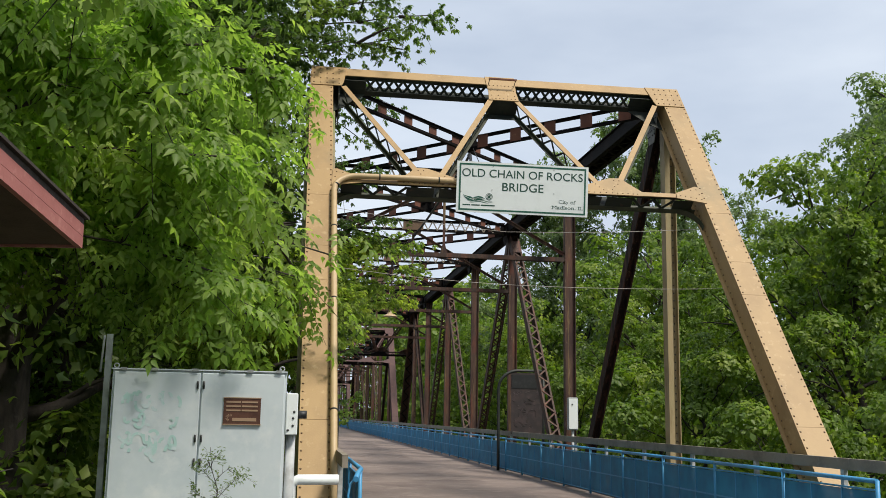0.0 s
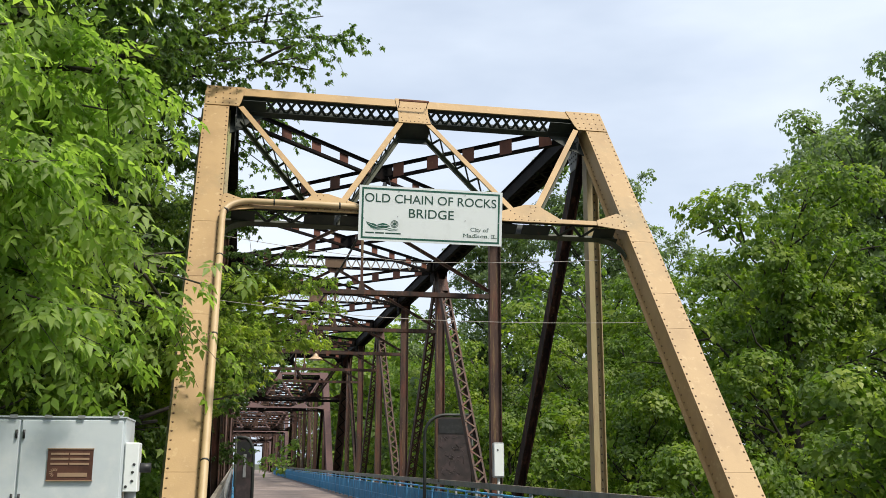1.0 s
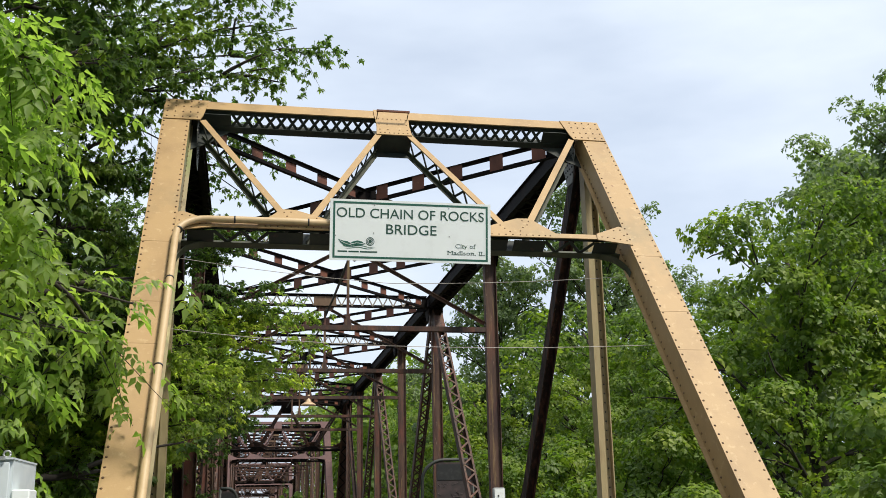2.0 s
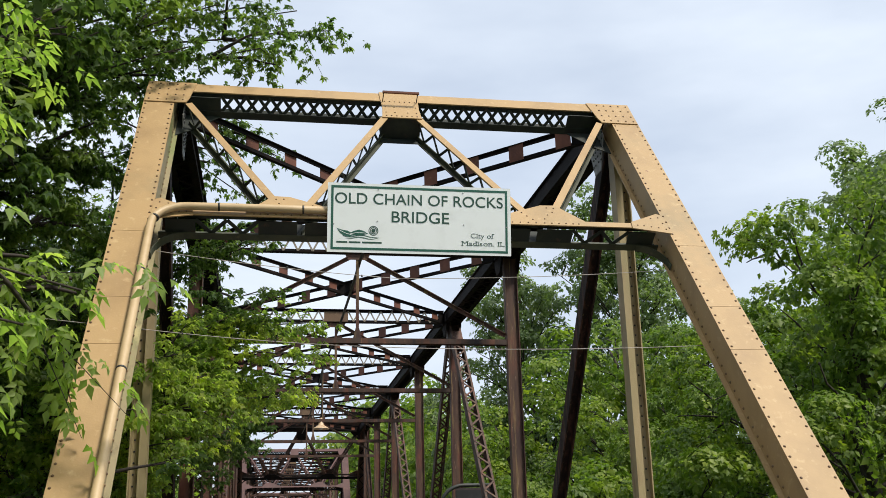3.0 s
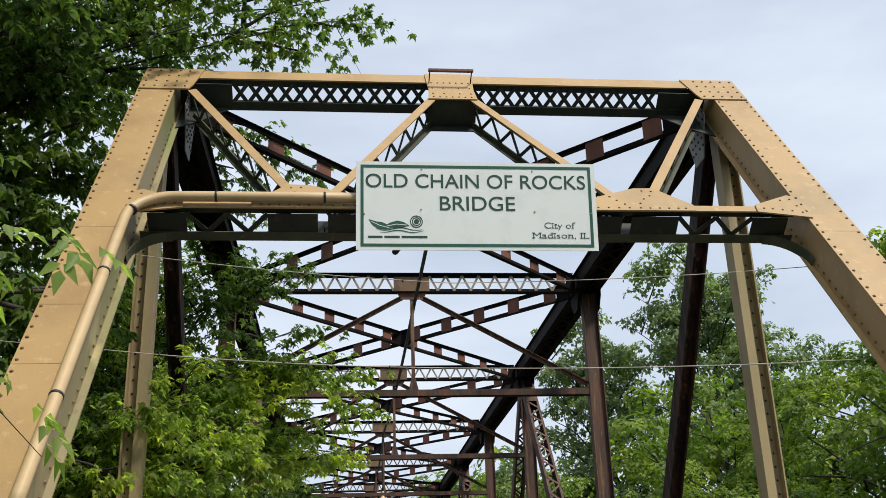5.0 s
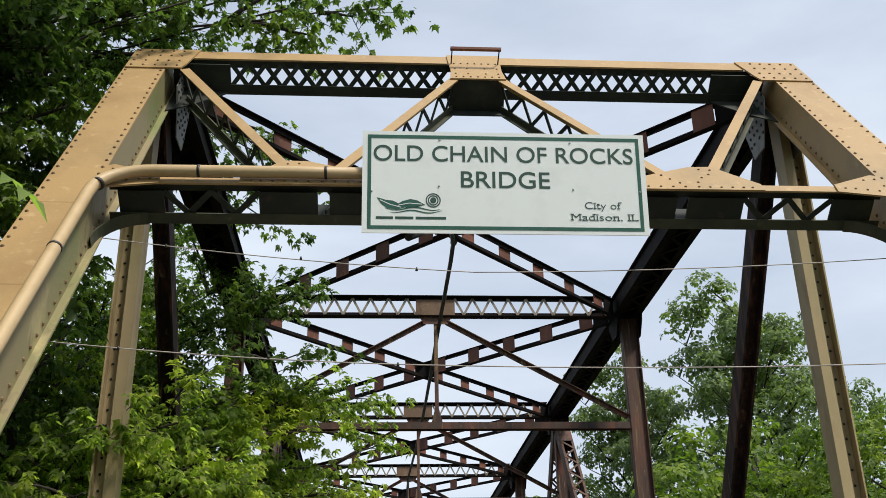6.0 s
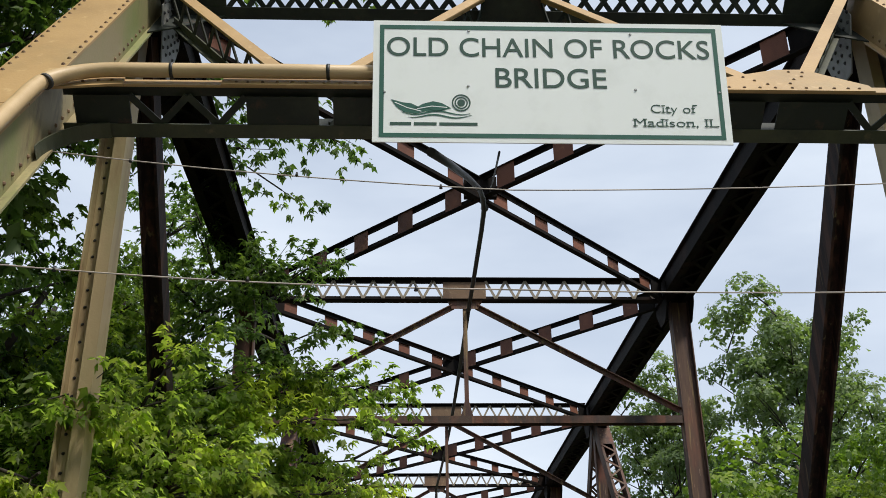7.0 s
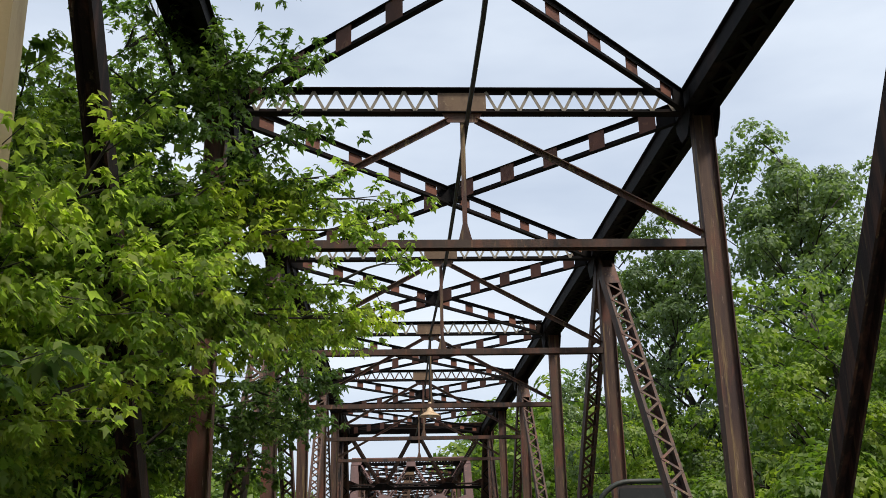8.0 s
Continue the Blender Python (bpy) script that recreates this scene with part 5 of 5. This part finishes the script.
for k, (x0, x1, y, amp) in enumerate(((0.20, 0.66, 0.700, 0.014), (0.24, 0.67, 0.725, 0.012), (0.28, 0.52, 0.676, 0.012))):
    bm = bmesh.new()
    up = [(x0 + (x1 - x0) * i / 20, y + amp * math.sin(i / 20 * 9.0 + k)) for i in range(21)]
    prism(bm, [on_sign(a, b, 0.001) for a, b in up] + [on_sign(a, b + 0.011 * math.sin(math.pi * (i + 1) / 22), 0.001) for i, (a, b) in reversed(list(enumerate(up)))], EN * 0.0015)
    part("emblem_wave", bm, SIGN_GREEN, sign)
for r0, r1 in ((0.0, 0.026), (0.036, 0.045), (0.054, 0.064)):
    bm = bmesh.new()
    ring = [(math.cos(i * math.tau / 28), math.sin(i * math.tau / 28)) for i in range(28)]
    if r0 == 0:
        prism(bm, [on_sign(0.60 + r1 * c, 0.628 + r1 * s, 0.001) for c, s in ring], EN * 0.0015)
    else:
        for (c0, s0), (c1, s1) in zip(ring, ring[1:] + ring[:1]):
            prism(bm, [on_sign(0.60 + r * c, 0.628 + r * s, 0.001) for r, c, s in ((r0, c0, s0), (r1, c0, s0), (r1, c1, s1), (r0, c1, s1))], EN * 0.0015)
        bmesh.ops.remove_doubles(bm, verts=bm.verts, dist=1e-5)
    part("emblem_ring", bm, SIGN_INK, sign)
for x0, x1 in ((0.125, 0.275), (0.295, 0.455), (0.475, 0.745)):
    bm = bmesh.new()
    prism(bm, [on_sign(x, y, 0.0008) for x, y in ((x0 * 0.95, 0.775), (x1 * 0.95, 0.775), (x1 * 0.95, 0.797), (x0 * 0.95, 0.797))], EN * 0.0012)
    part("small_writing", bm, SIGN_INK, sign)
for x, y in ((0.66, 0.075), (1.79, 0.085), (0.65, 0.50), (1.80, 0.515), (0.08, 0.55), (2.38, 0.53)):
    bm = bmesh.new()
    studs(bm, [on_sign(x, y, 0)], EN, 0.011)
    part("bolt", bm, STEEL, sign)
for x in (0.62, 1.82):
    bm = bmesh.new()
    bar(bm, on_sign(x, 0.06, -0.035), on_sign(x, 0.88, -0.035), 0.06, 0.04, EN)
    post = part("bracket", bm, STEEL, sign)
    bm = bmesh.new()
    bar(bm, on_sign(x, 0.42, -0.05), (x - 1.25, 5.15, 5.90), 0.05, 0.05, (0, 0, 1))
    part("bracket_arm", bm, STEEL, post)


# ---- conduit, light bracket, cables and wires on the bridge ----
def P0(x, v, n):
    return Vector((x, FOOT + SIN * v * RISE - COS * n, LEVEL + COS * v * RISE + SIN * n))


conduit = thing("conduit_pipe", P0(-3.40, 0.3, 0.06), "tan painted conduit pipe clamped to the portal", "pipe")
path = [(-3.43, 0.9)] + [(-3.43, 0.9 + 6.36 * i / 6) for i in range(1, 7)] + [(-3.43 + 0.42 * (1 - math.cos(a)), 7.30 + 0.40 * math.sin(a)) for a in [math.pi / 2 * k / 7 for k in range(1, 8)]] + [(-2.5, 7.705), (-1.8, 7.705), (-1.0, 7.70)]
bm = bmesh.new()
tube(bm, [P0(x, v, 0.085) for x, v in path], 0.052, 12)
part("pipe", bm, CREAM, conduit)
for (x, v), d in (((-3.43, 2.4), (0, 1)), ((-3.43, 4.6), (0, 1)), ((-3.43, 6.3), (0, 1)), ((-3.39, 7.42), (0.3, 1)), ((-2.62, 7.705), (1, 0)), ((-1.55, 7.705), (1, 0))):
    bm = bmesh.new()
    tube(bm, [P0(x - d[0] * 0.012, v - d[1] * 0.012, 0.085), P0(x + d[0] * 0.012, v + d[1] * 0.012, 0.085)], 0.0565, 12)
    part("clamp", bm, BLACK, conduit)

bracket = thing("light_bracket", P0(0, 11.3, 0.1), "small rusty bracket standing on the portal's centre plate", "bracket")
bm = bmesh.new()
bar(bm, P0(-0.29, 10.97, 0.211), P0(0.29, 10.97, 0.211), 0.045, 0.03, (0, 0, 1))
part("crossbar", bm, RUST_RED, bracket)
for x in (-0.27, 0.27):
    bm = bmesh.new()
    tube(bm, [P0(x, 10.97, 0.20), P0(x, 11.02, 0.018)], 0.008, 6)
    part("leg", bm, RUST_DARK, bracket)


def hung(a, b, sag, n=14):
    a, b = Vector(a), Vector(b)
    return [a.lerp(b, i / n) - Vector((0, 0, sag * 4 * (i / n) * (1 - i / n))) for i in range(n + 1)]


cable = thing("power_cable", (0.05, 11.12, 8.18), "black power cable hanging under the top bracing", "cable")
bm = bmesh.new()
tube(bm, [(-0.84, 5.29, 5.46), (-0.62, 6.76, 6.2), (-0.33, 8.65, 7.12), (-0.09, 10.17, 7.82), (0.0, 10.74, 8.0), (0.05, 11.17, 8.05), (0.06, 11.78, 8.04), (0.06, 13.3, 8.02), (0.06, 14.82, 8.04)], 0.034, 8)
part("cable_run", bm, CABLE, cable)
for a, b, sag, r in (((0.06, 14.82, 8.04), (0.09, 22.22, 8.08), 0.05, 0.036), ((0.09, 22.22, 8.08), (-0.02, 29.64, 8.1), 0.06, 0.034), ((-0.02, 29.64, 8.1), (-0.03, 29.71, 6.3), 0.0, 0.022), ((0.0, 29.71, 8.1), (0.08, 37.11, 8.1), 0.08, 0.030), ((0.08, 37.11, 8.1), (0.0, 51.91, 8.08), 0.15, 0.030)):
    bm = bmesh.new()
    tube(bm, hung(a, b, sag), r, 8)
    part("cable_run", bm, CABLE, cable)
bm = bmesh.new()
tube(bm, hung((0.13, 11.15, 8.3), (-0.33, 5.57, 5.63), 0.02), 0.009, 6)
part("thin_wire", bm, CABLE, cable)
for y in (11.17, 14.82, 22.22, 29.64):
    bm = bmesh.new()
    tube(bm, [(0.06, y - 0.03, 8.08), (0.06, y + 0.03, 8.08)], 0.052, 8)
    part("clip", bm, CABLE, cable)

for (label, pts) in (("thin pale wire strung across the portal", ((-3.50, 5.20, 5.40), (-0.3, 5.10, 5.06), (3.55, 5.30, 5.32))), ("thin pale wire strung low across the portal", ((-7.5, 4.6, 4.75), (-3.55, 4.40, 4.22), (-0.5, 4.23, 3.98), (3.55, 4.30, 4.06)))):
    wire = thing("string_wire", pts[0], label, "wire", "wires across the bridge")
    for a, b in zip(pts, pts[1:]):
        bm = bmesh.new()
        tube(bm, hung(a, b, 0.035), 0.0045, 5)
        part("wire_run", bm, WIRE, wire)
    for t in (0.2, 0.55, 0.85):
        p = Vector(pts[-3]).lerp(Vector(pts[-2]), t)
        bm = bmesh.new()
        tube(bm, [p + Vector((0, 0, -0.035)), p + Vector((0, 0, -0.005))], [0.012, 0.006], 6)
        part("clip", bm, CABLE, wire)

lamp = thing("pendant_lamp", (-0.03, 29.75, 5.88), "hanging lamp with a wide enamel shade under the bracing", "lamp")
prof = [(0.03, 0.42), (0.05, 0.40), (0.06, 0.30), (0.10, 0.27), (0.12, 0.14), (0.20, 0.09), (0.29, 0.03), (0.30, 0.0), (0.285, 0.004), (0.19, 0.07), (0.10, 0.12)]
bm = bmesh.new()
rings = [[bm.verts.new((-0.03 + r * math.cos(k * math.tau / 24), 29.75 + r * math.sin(k * math.tau / 24), 5.86 + z)) for k in range(24)] for r, z in prof]
for a, b in zip(rings, rings[1:]):
    for k in range(24):
        bm.faces.new((a[k], a[(k + 1) % 24], b[(k + 1) % 24], b[k])).smooth = True
bm.faces.new(rings[0])
part("shade", bm, SHADE, lamp)
bm = bmesh.new()
bmesh.ops.create_uvsphere(bm, u_segments=12, v_segments=8, radius=0.085, matrix=Matrix.Translation((-0.03, 29.75, 5.91)))
part("bulb", bm, BULB, lamp)


# ---- fences and rails along the deck ----
def tube_rail(bm, y0, y1, x, z, r):
    tube(bm, [(x, y0, z), (x, y1, z)], r, 10)


def fence_bay(s, y0):
    """One bay of blue fence: a framed panel of netting, its post and its top rail."""
    bay = thing("fence_bay", (s * 3.08, y0, 0), "blue painted fence bay with netting panel and pipe rail", "fence", "blue fence along the deck")
    bm = bmesh.new()
    tube(bm, [(s * 3.08, y0, 0), (s * 3.08, y0, 1.06)], 0.028, 8)
    part("post", bm, BLUE, bay)
    bm = bmesh.new()
    tube_rail(bm, y0 + 0.005, y0 + 2.395, s * 3.08, 1.05, 0.03)
    part("top_rail", bm, BLUE, bay)
    bm = bmesh.new()
    block(bm, s * 3.079, s * 3.085, y0 + 0.05, y0 + 2.36, 0.10, 0.92)
    part("netting", bm, NETTING, bay)
    for z in (0.08, 0.94, 0.52):
        bm = bmesh.new()
        block(bm, s * 3.070, s * 3.094, y0 + 0.03, y0 + 2.37, z - 0.012, z + 0.012)
        part("frame_bar", bm, BLUE, bay)
    for y in (0.82, 1.60):
        bm = bmesh.new()
        block(bm, s * 3.070, s * 3.094, y0 + y - 0.01, y0 + y + 0.01, 0.092, 0.928)
        part("mullion", bm, BLUE, bay)
    return bay


def rail_bay(s, y0):
    bay = thing("guard_rail", (s * 3.36, y0, 0), "weathered grey-brown guard rail on pale posts", "guard rail", "old guard rail along the deck")
    bm = bmesh.new()
    block(bm, s * 3.33, s * 3.40, y0 + 0.003, y0 + 2.597, 1.13, 1.28)
    part("rail", bm, RAIL_GREY, bay)
    bm = bmesh.new()
    block(bm, s * 3.335, s * 3.395, y0 + 1.0, y0 + 1.08, 0.13, 1.128)
    part("post", bm, POST_PALE, bay)
    bm = bmesh.new()
    block(bm, s * 3.345, s * 3.385, y0 + 0.003, y0 + 2.597, 0.55, 0.64)
    part("lower_rail", bm, RAIL_GREY, bay)
    return bay


for s, y0, n in ((1, -0.8, 64), (-1, 1.2, 61)):
    bay = fence_bay(s, y0)
    for i in range(1, n):
        copy_thing(bay, Matrix.Translation((s * 3.08, y0 + 2.4 * i, 0)))
# the top rail's loose end, bent out of line beside the post
bm = bmesh.new()
tube(bm, [(-3.08, 1.19, 1.05), (-3.10, 0.8, 1.06), (-3.17, 0.35, 1.03), (-3.21, 0.05, 0.98)], [0.03, 0.03, 0.032, 0.036], 10)
part("bent_rail_end", bm, BLUE, bay)
bm = bmesh.new()
tube(bm, [(-3.19, 0.2, 1.0), (-3.27, 0.12, 0.92), (-3.30, 0.10, 0.78), (-3.26, 0.12, 0.64), (-3.20, 0.15, 0.5), (-3.2, 0.16, 0.02)], 0.016, 8)
part("bent_brace", bm, BLUE, bay)
for s, y0, n in ((1, -0.6, 58), (-1, -0.3, 57)):
    bay = rail_bay(s, y0)
    for i in range(1, n):
        copy_thing(bay, Matrix.Translation((s * 3.36, y0 + 2.6 * i, 0)))

# ---- gates standing open beside the deck ----
def gate(s, y, x_pole, x0, x1, z0, z1, label):
    g = thing("metal_gate", (s * x_pole, y, 0), label, "gate", "open gates at the deck's sides")
    arc = [(x_pole + (x0 + 0.25 - x_pole) * (1 - math.cos(a)), z1 - 0.55 + 0.62 * math.sin(a)) for a in [math.pi / 2 * i / 8 for i in range(9)]]
    bm = bmesh.new()
    tube(bm, [(s * x_pole, y, 0.0), (s * x_pole, y, 1.5)] + [(s * x, y, z) for x, z in arc] + [(s * x1, y, z1 + 0.07)], 0.05, 10)
    part("frame", bm, GATE_GREEN, g)
    bm = bmesh.new()
    tube(bm, [(s * x1, y, 0.02), (s * x1, y, z1 + 0.07)], 0.045, 10)
    part("end_post", bm, GATE_GREEN, g)
    bm = bmesh.new()
    block(bm, s * x0, s * x1, y - 0.02, y + 0.02, z0, z1)
    board = part("board", bm, BOARD, g, "dark board with faded chalky scribbles")
    bm = bmesh.new()
    block(bm, s * (x0 + 0.02), s * (x1 - 0.02), y - 0.035, y - 0.021, z1 - 0.52, z1 - 0.06)
    part("header_strip", bm, BLACK, board)
    return g, board


g, board = gate(1, 21.05, 2.87, 3.30, 4.42, 1.2, 3.24, "dark green metal gate standing open with a scribbled board")
rnd = random.Random(5)
for i in range(46):
    x, z = 3.40 + rnd.random() * 0.9, 1.35 + rnd.random() * 1.25
    a, ln = rnd.choice((0.1, 1.4, 2.4, 0.5)) + rnd.uniform(-0.3, 0.3), rnd.uniform(0.05, 0.19)
    bm = bmesh.new()
    bar(bm, (x, 21.026, z), (x + math.cos(a) * ln, 21.026, z + math.sin(a) * ln), 0.006, rnd.uniform(0.012, 0.03), (0, 1, 0))
    part("scribble", bm, GRAFFITI, board)
g, board = gate(-1, 21.05, 2.50, 2.55, 3.03, 0.25, 2.48, "black metal gate standing open with a pale notice")
bm = bmesh.new()
block(bm, -2.80, -2.71, 21.01, 21.026, 1.35, 2.05)
part("notice", bm, STEEL, board)

# small service box on a pale stake, on the right
svc = thing("service_box", (3.56, 14.45, 0), "small white service box on a pale stake", "service box")
bm = bmesh.new()
block(bm, 3.42, 3.70, 14.35, 14.50, 1.43, 2.31)
bmesh.ops.bevel(bm, geom=bm.edges[:], offset=0.018, segments=2, affect="EDGES")
part("body", bm, POST_PALE, svc)
bm = bmesh.new()
block(bm, 3.44, 3.68, 14.335, 14.349, 1.47, 2.27)
part("lid", bm, SIGN_WHITE, svc)
bm = bmesh.new()
studs(bm, [(3.53, 14.334, 2.12)], (0, -1, 0), 0.025)
part("lock", bm, BLACK, svc)
bm = bmesh.new()
tube(bm, [(3.57, 14.44, 0.1), (3.57, 14.44, 1.44)], 0.04, 8)
part("stake", bm, POST_PALE, svc)

# ---- utility cabinet beside the left post ----
cab = thing("utility_cabinet", (-4.95, -2.7, -0.12), "pale grey steel utility cabinet with two doors and faded paint scrawl", "utility cabinet")
bm = bmesh.new()
block(bm, -5.81, -4.08, -3.06, -2.20, -0.12, 2.17)
part("body", bm, ALU, cab)
for x0, x1 in ((-5.79, -4.945), (-4.930, -4.10)):
    bm = bmesh.new()
    block(bm, x0, x1, -3.088, -3.062, 0.0, 2.15)
    bmesh.ops.bevel(bm, geom=bm.edges[:], offset=0.006, segments=1, affect="EDGES")
    door = part("door", bm, ALU, cab)
    for z in (0.35, 1.20, 1.45, 2.02):
        bm = bmesh.new()
        tube(bm, [(-4.9375 + (0.03 if x0 > -5 else -0.03), -3.10, z - 0.04), (-4.9375 + (0.03 if x0 > -5 else -0.03), -3.10, z + 0.04)], 0.010, 8)
        part("hinge", bm, BLACK, door)
bm = bmesh.new()
block(bm, -5.815, -4.075, -3.092, -2.19, 2.172, 2.186)
part("top_sheet", bm, ALU, cab)
for x in (-5.70, -5.4, -5.0, -4.72, -4.45, -4.16):
    bm = bmesh.new()
    block(bm, x - 0.03, x + 0.03, -3.112, -3.10, 2.165, 2.195)
    part("clip", bm, STEEL, cab)
for x in (-5.78, -4.13):
    bm = bmesh.new()
    ring = [(x + 0.024 * math.cos(a), -3.05, 2.214 + 0.024 * math.sin(a)) for a in [i * math.tau / 12 for i in range(13)]]
    tube(bm, ring, 0.007, 6)
    part("lifting_eye", bm, STEEL, cab)
plq = None
bm = bmesh.new()
block(bm, -4.70, -4.33, -3.106, -3.089, 1.61, 1.885)
plq = part("plaque", bm, BRONZE, cab, "brown bronze plaque with raised lines")
for z in (1.845, 1.80, 1.755):
    for x0, x1 in ((-4.675, -4.53), (-4.52, -4.36)):
        bm = bmesh.new()
        block(bm, x0, x1, -3.110, -3.1065, z - 0.009, z + 0.009)
        part("raised_line", bm, BRONZE_HI, plq)
bm = bmesh.new()
block(bm, -4.61, -4.37, -3.110, -3.1065, 1.640, 1.675)
part("raised_line", bm, BRONZE_HI, plq)
for i in range(8):
    a = math.radians(60 + i * 26)
    bm = bmesh.new()
    bar(bm, (-4.635 + 0.018 * math.cos(a), -3.108, 1.675 + 0.018 * math.sin(a)), (-4.635 + 0.042 * math.cos(a), -3.108, 1.675 + 0.042 * math.sin(a)), 0.006, 0.004, (0, 1, 0))
    part("emblem_ray", bm, BRONZE_HI, plq)
for x0, x1, z0, z1 in ((-4.705, -4.325, 1.885, 1.895), (-4.705, -4.325, 1.60, 1.61)):
    bm = bmesh.new()
    block(bm, x0, x1, -3.112, -3.089, z0, z1)
    part("rim", bm, BRONZE_HI, plq)
rnd = random.Random(9)
for i in range(44):  # faded scribble on the one door
    x, z, r = rnd.uniform(-5.68, -5.18), rnd.choice((1.86, 1.62, 1.45, 1.34)) + rnd.uniform(-0.05, 0.05), rnd.uniform(0.03, 0.085)
    a0, span_a, slim = rnd.uniform(0, 6), rnd.uniform(1.2, 4.4), rnd.uniform(0.35, 1.0)
    loop = [(x + r * slim * math.cos(a0 + span_a * k / 10), z + r * 1.15 * math.sin(a0 + span_a * k / 10)) for k in range(11)]
    bm = bmesh.new()
    edge = []
    for (xa, za), (xb, zb) in zip(loop, loop[1:]):
        n = Vector((zb - za, 0, xa - xb)).normalized() * 0.015
        edge.append([bm.verts.new((xa + k * n.x, -3.0886 - i * 0.00012, za + k * n.z)) for k in (-1, 1)])
    for (p, q), (u, v) in zip(edge, edge[1:]):
        bm.faces.new((p, q, v, u))
    part("paint_scrawl", bm, PAINT_SMEAR, cab)
bm = bmesh.new()
block(bm, -4.075, -3.955, -3.08, -2.80, 1.50, 1.95)
bmesh.ops.bevel(bm, geom=bm.edges[:], offset=0.008, segments=1, affect="EDGES")
meter = part("meter_box", bm, SIGN_WHITE, cab, "small white meter box")
for x, z in ((-4.0, 1.68), (-4.0, 1.60), (-4.05, 1.55), (-3.99, 1.75)):
    bm = bmesh.new()
    studs(bm, [(x, -3.081, z)], (0, -1, 0), 0.014)
    part("latch", bm, BLACK, meter)
bm = bmesh.new()
tube(bm, [(-4.02, -2.95, -0.1), (-4.02, -2.95, 1.50)], 0.05, 10)
part("riser_pipe", bm, POST_PALE, cab)
bm = bmesh.new()
tube(bm, [(-3.96, -2.90, 1.72), (-3.86, -2.90, 1.72)], 0.045, 10)
part("socket", bm, BLACK, cab)

post = thing("steel_post", (-5.92, -2.6, -0.12), "grey steel post beside the cabinet", "post")
bm = bmesh.new()
block(bm, -5.965, -5.905, -2.65, -2.59, -0.12, 2.58)
part("shaft", bm, POST_PALE, post)
bm = bmesh.new()
tube(bm, [(-6.0, -2.68, 2.15), (-5.98, -2.68, 2.56)], 0.012, 6)
part("conduit", bm, POST_PALE, post)

pipe = thing("white_pipe", (-3.7, -1.4, 0.0), "white pipe running to the foot of the end post", "pipe")
bm = bmesh.new()
tube(bm, [(-4.0, -2.25, -0.1), (-4.0, -2.25, 0.93), (-3.98, -2.25, 0.99), (-3.92, -2.25, 1.02), (-3.50, -2.20, 1.02)], 0.058, 12)
part("pipe", bm, SIGN_WHITE, pipe)

for ob, dy, dz in ((cab, 1.94, 0.02), (post, 1.94, 0.02), (pipe, 1.5, 0.0)):
    ob.matrix_basis = Matrix.Translation((-4.08, -3.09 + dy, -0.12 + dz)) @ Matrix.Diagonal((1.07, 1.0, 1.0, 1)) @ Matrix.Translation((4.08, 3.09, 0.12)) @ ob.matrix_basis

# ---- booth whose eave shows beside the road ----
booth = thing("booth", (-7.2, -7.75, -0.12), "small dark booth with faded red fascia and shingle roof", "booth")
A, G, LFT = Vector((-5.47, -5.37, 3.0)), Vector((-0.75, -4.27, 0.66)), Vector((-3.4, 0.52, 0.0))
bm = bmesh.new()
prism(bm, [A, A + G, A + G + LFT, A + LFT], (0, 0, 0.035))
roof = part("roof_deck", bm, SHINGLE, booth)
for i in range(9):
    bm = bmesh.new()
    p = A + LFT * (i / 9) + Vector((0.03, 0.03, 0.037))
    prism(bm, [p, p + G, p + G + LFT / 9.3, p + LFT / 9.3], (0, 0, 0.02 + 0.006 * (i % 2)))
    part("shingle_course", bm, SHINGLE, roof)
for z0, z1, out in ((-0.083, -0.002, 0.0), (-0.165, -0.086, 0.008)):
    bm = bmesh.new()
    prism(bm, [A + Vector((0, 0, z0)), A + G + Vector((0, 0, z0)), A + G + Vector((0, 0, z1)), A + Vector((0, 0, z1))], (-0.03 - out, 0, 0))
    part("fascia_board", bm, PINK, booth)
    bm = bmesh.new()
    prism(bm, [A + Vector((-0.032, -0.002, z0)), A + LFT + Vector((0, -0.002, z0)), A + LFT + Vector((0, -0.002, z1)), A + Vector((-0.032, -0.002, z1))], (0, -0.03, 0))
    part("fascia_board", bm, PINK, booth)
bm = bmesh.new()
prism(bm, [A + Vector((-0.05, -0.05, -0.15)), A + G + Vector((-0.05, 0, -0.15)), A + G + LFT + Vector((0, 0, -0.15)), A + LFT + Vector((0, 0, -0.15))], (0, 0, 0.02))
part("soffit", bm, SIDING, booth)
for x0, x1, y0, y1 in ((-6.35, -6.25, -9.5, -5.95), (-8.8, -6.35, -6.05, -5.95), (-8.8, -6.35, -9.5, -9.4), (-8.9, -8.8, -9.5, -5.95)):
    bm = bmesh.new()
    block(bm, x0, x1, y0, y1, -0.12, 2.84)
    part("wall", bm, SIDING, booth)

# ---- low plants by the cabinet and the road ----
weed = tree("tall_weed", "thin pale green weed in front of the cabinet", (-4.68, -2.6, -0.12), 1.72, 0.34, 0.20, 61, "oval", LEAF_COTTON, 0.034, 3, 9, 16, 0.16, 0.1, 0.006, style="hang")
tagged(weed, category="weed")
sapling = tree("sapling", "leafy box elder sapling beside the road", (-5.95, -7.75, -0.12), 1.62, 0.80, 0.20, 67, "oval", LEAF_WOOD, 0.105, 15, 8, 18, 0.36, 0.7, 0.02, style="hang")
tagged(sapling, category="sapling")
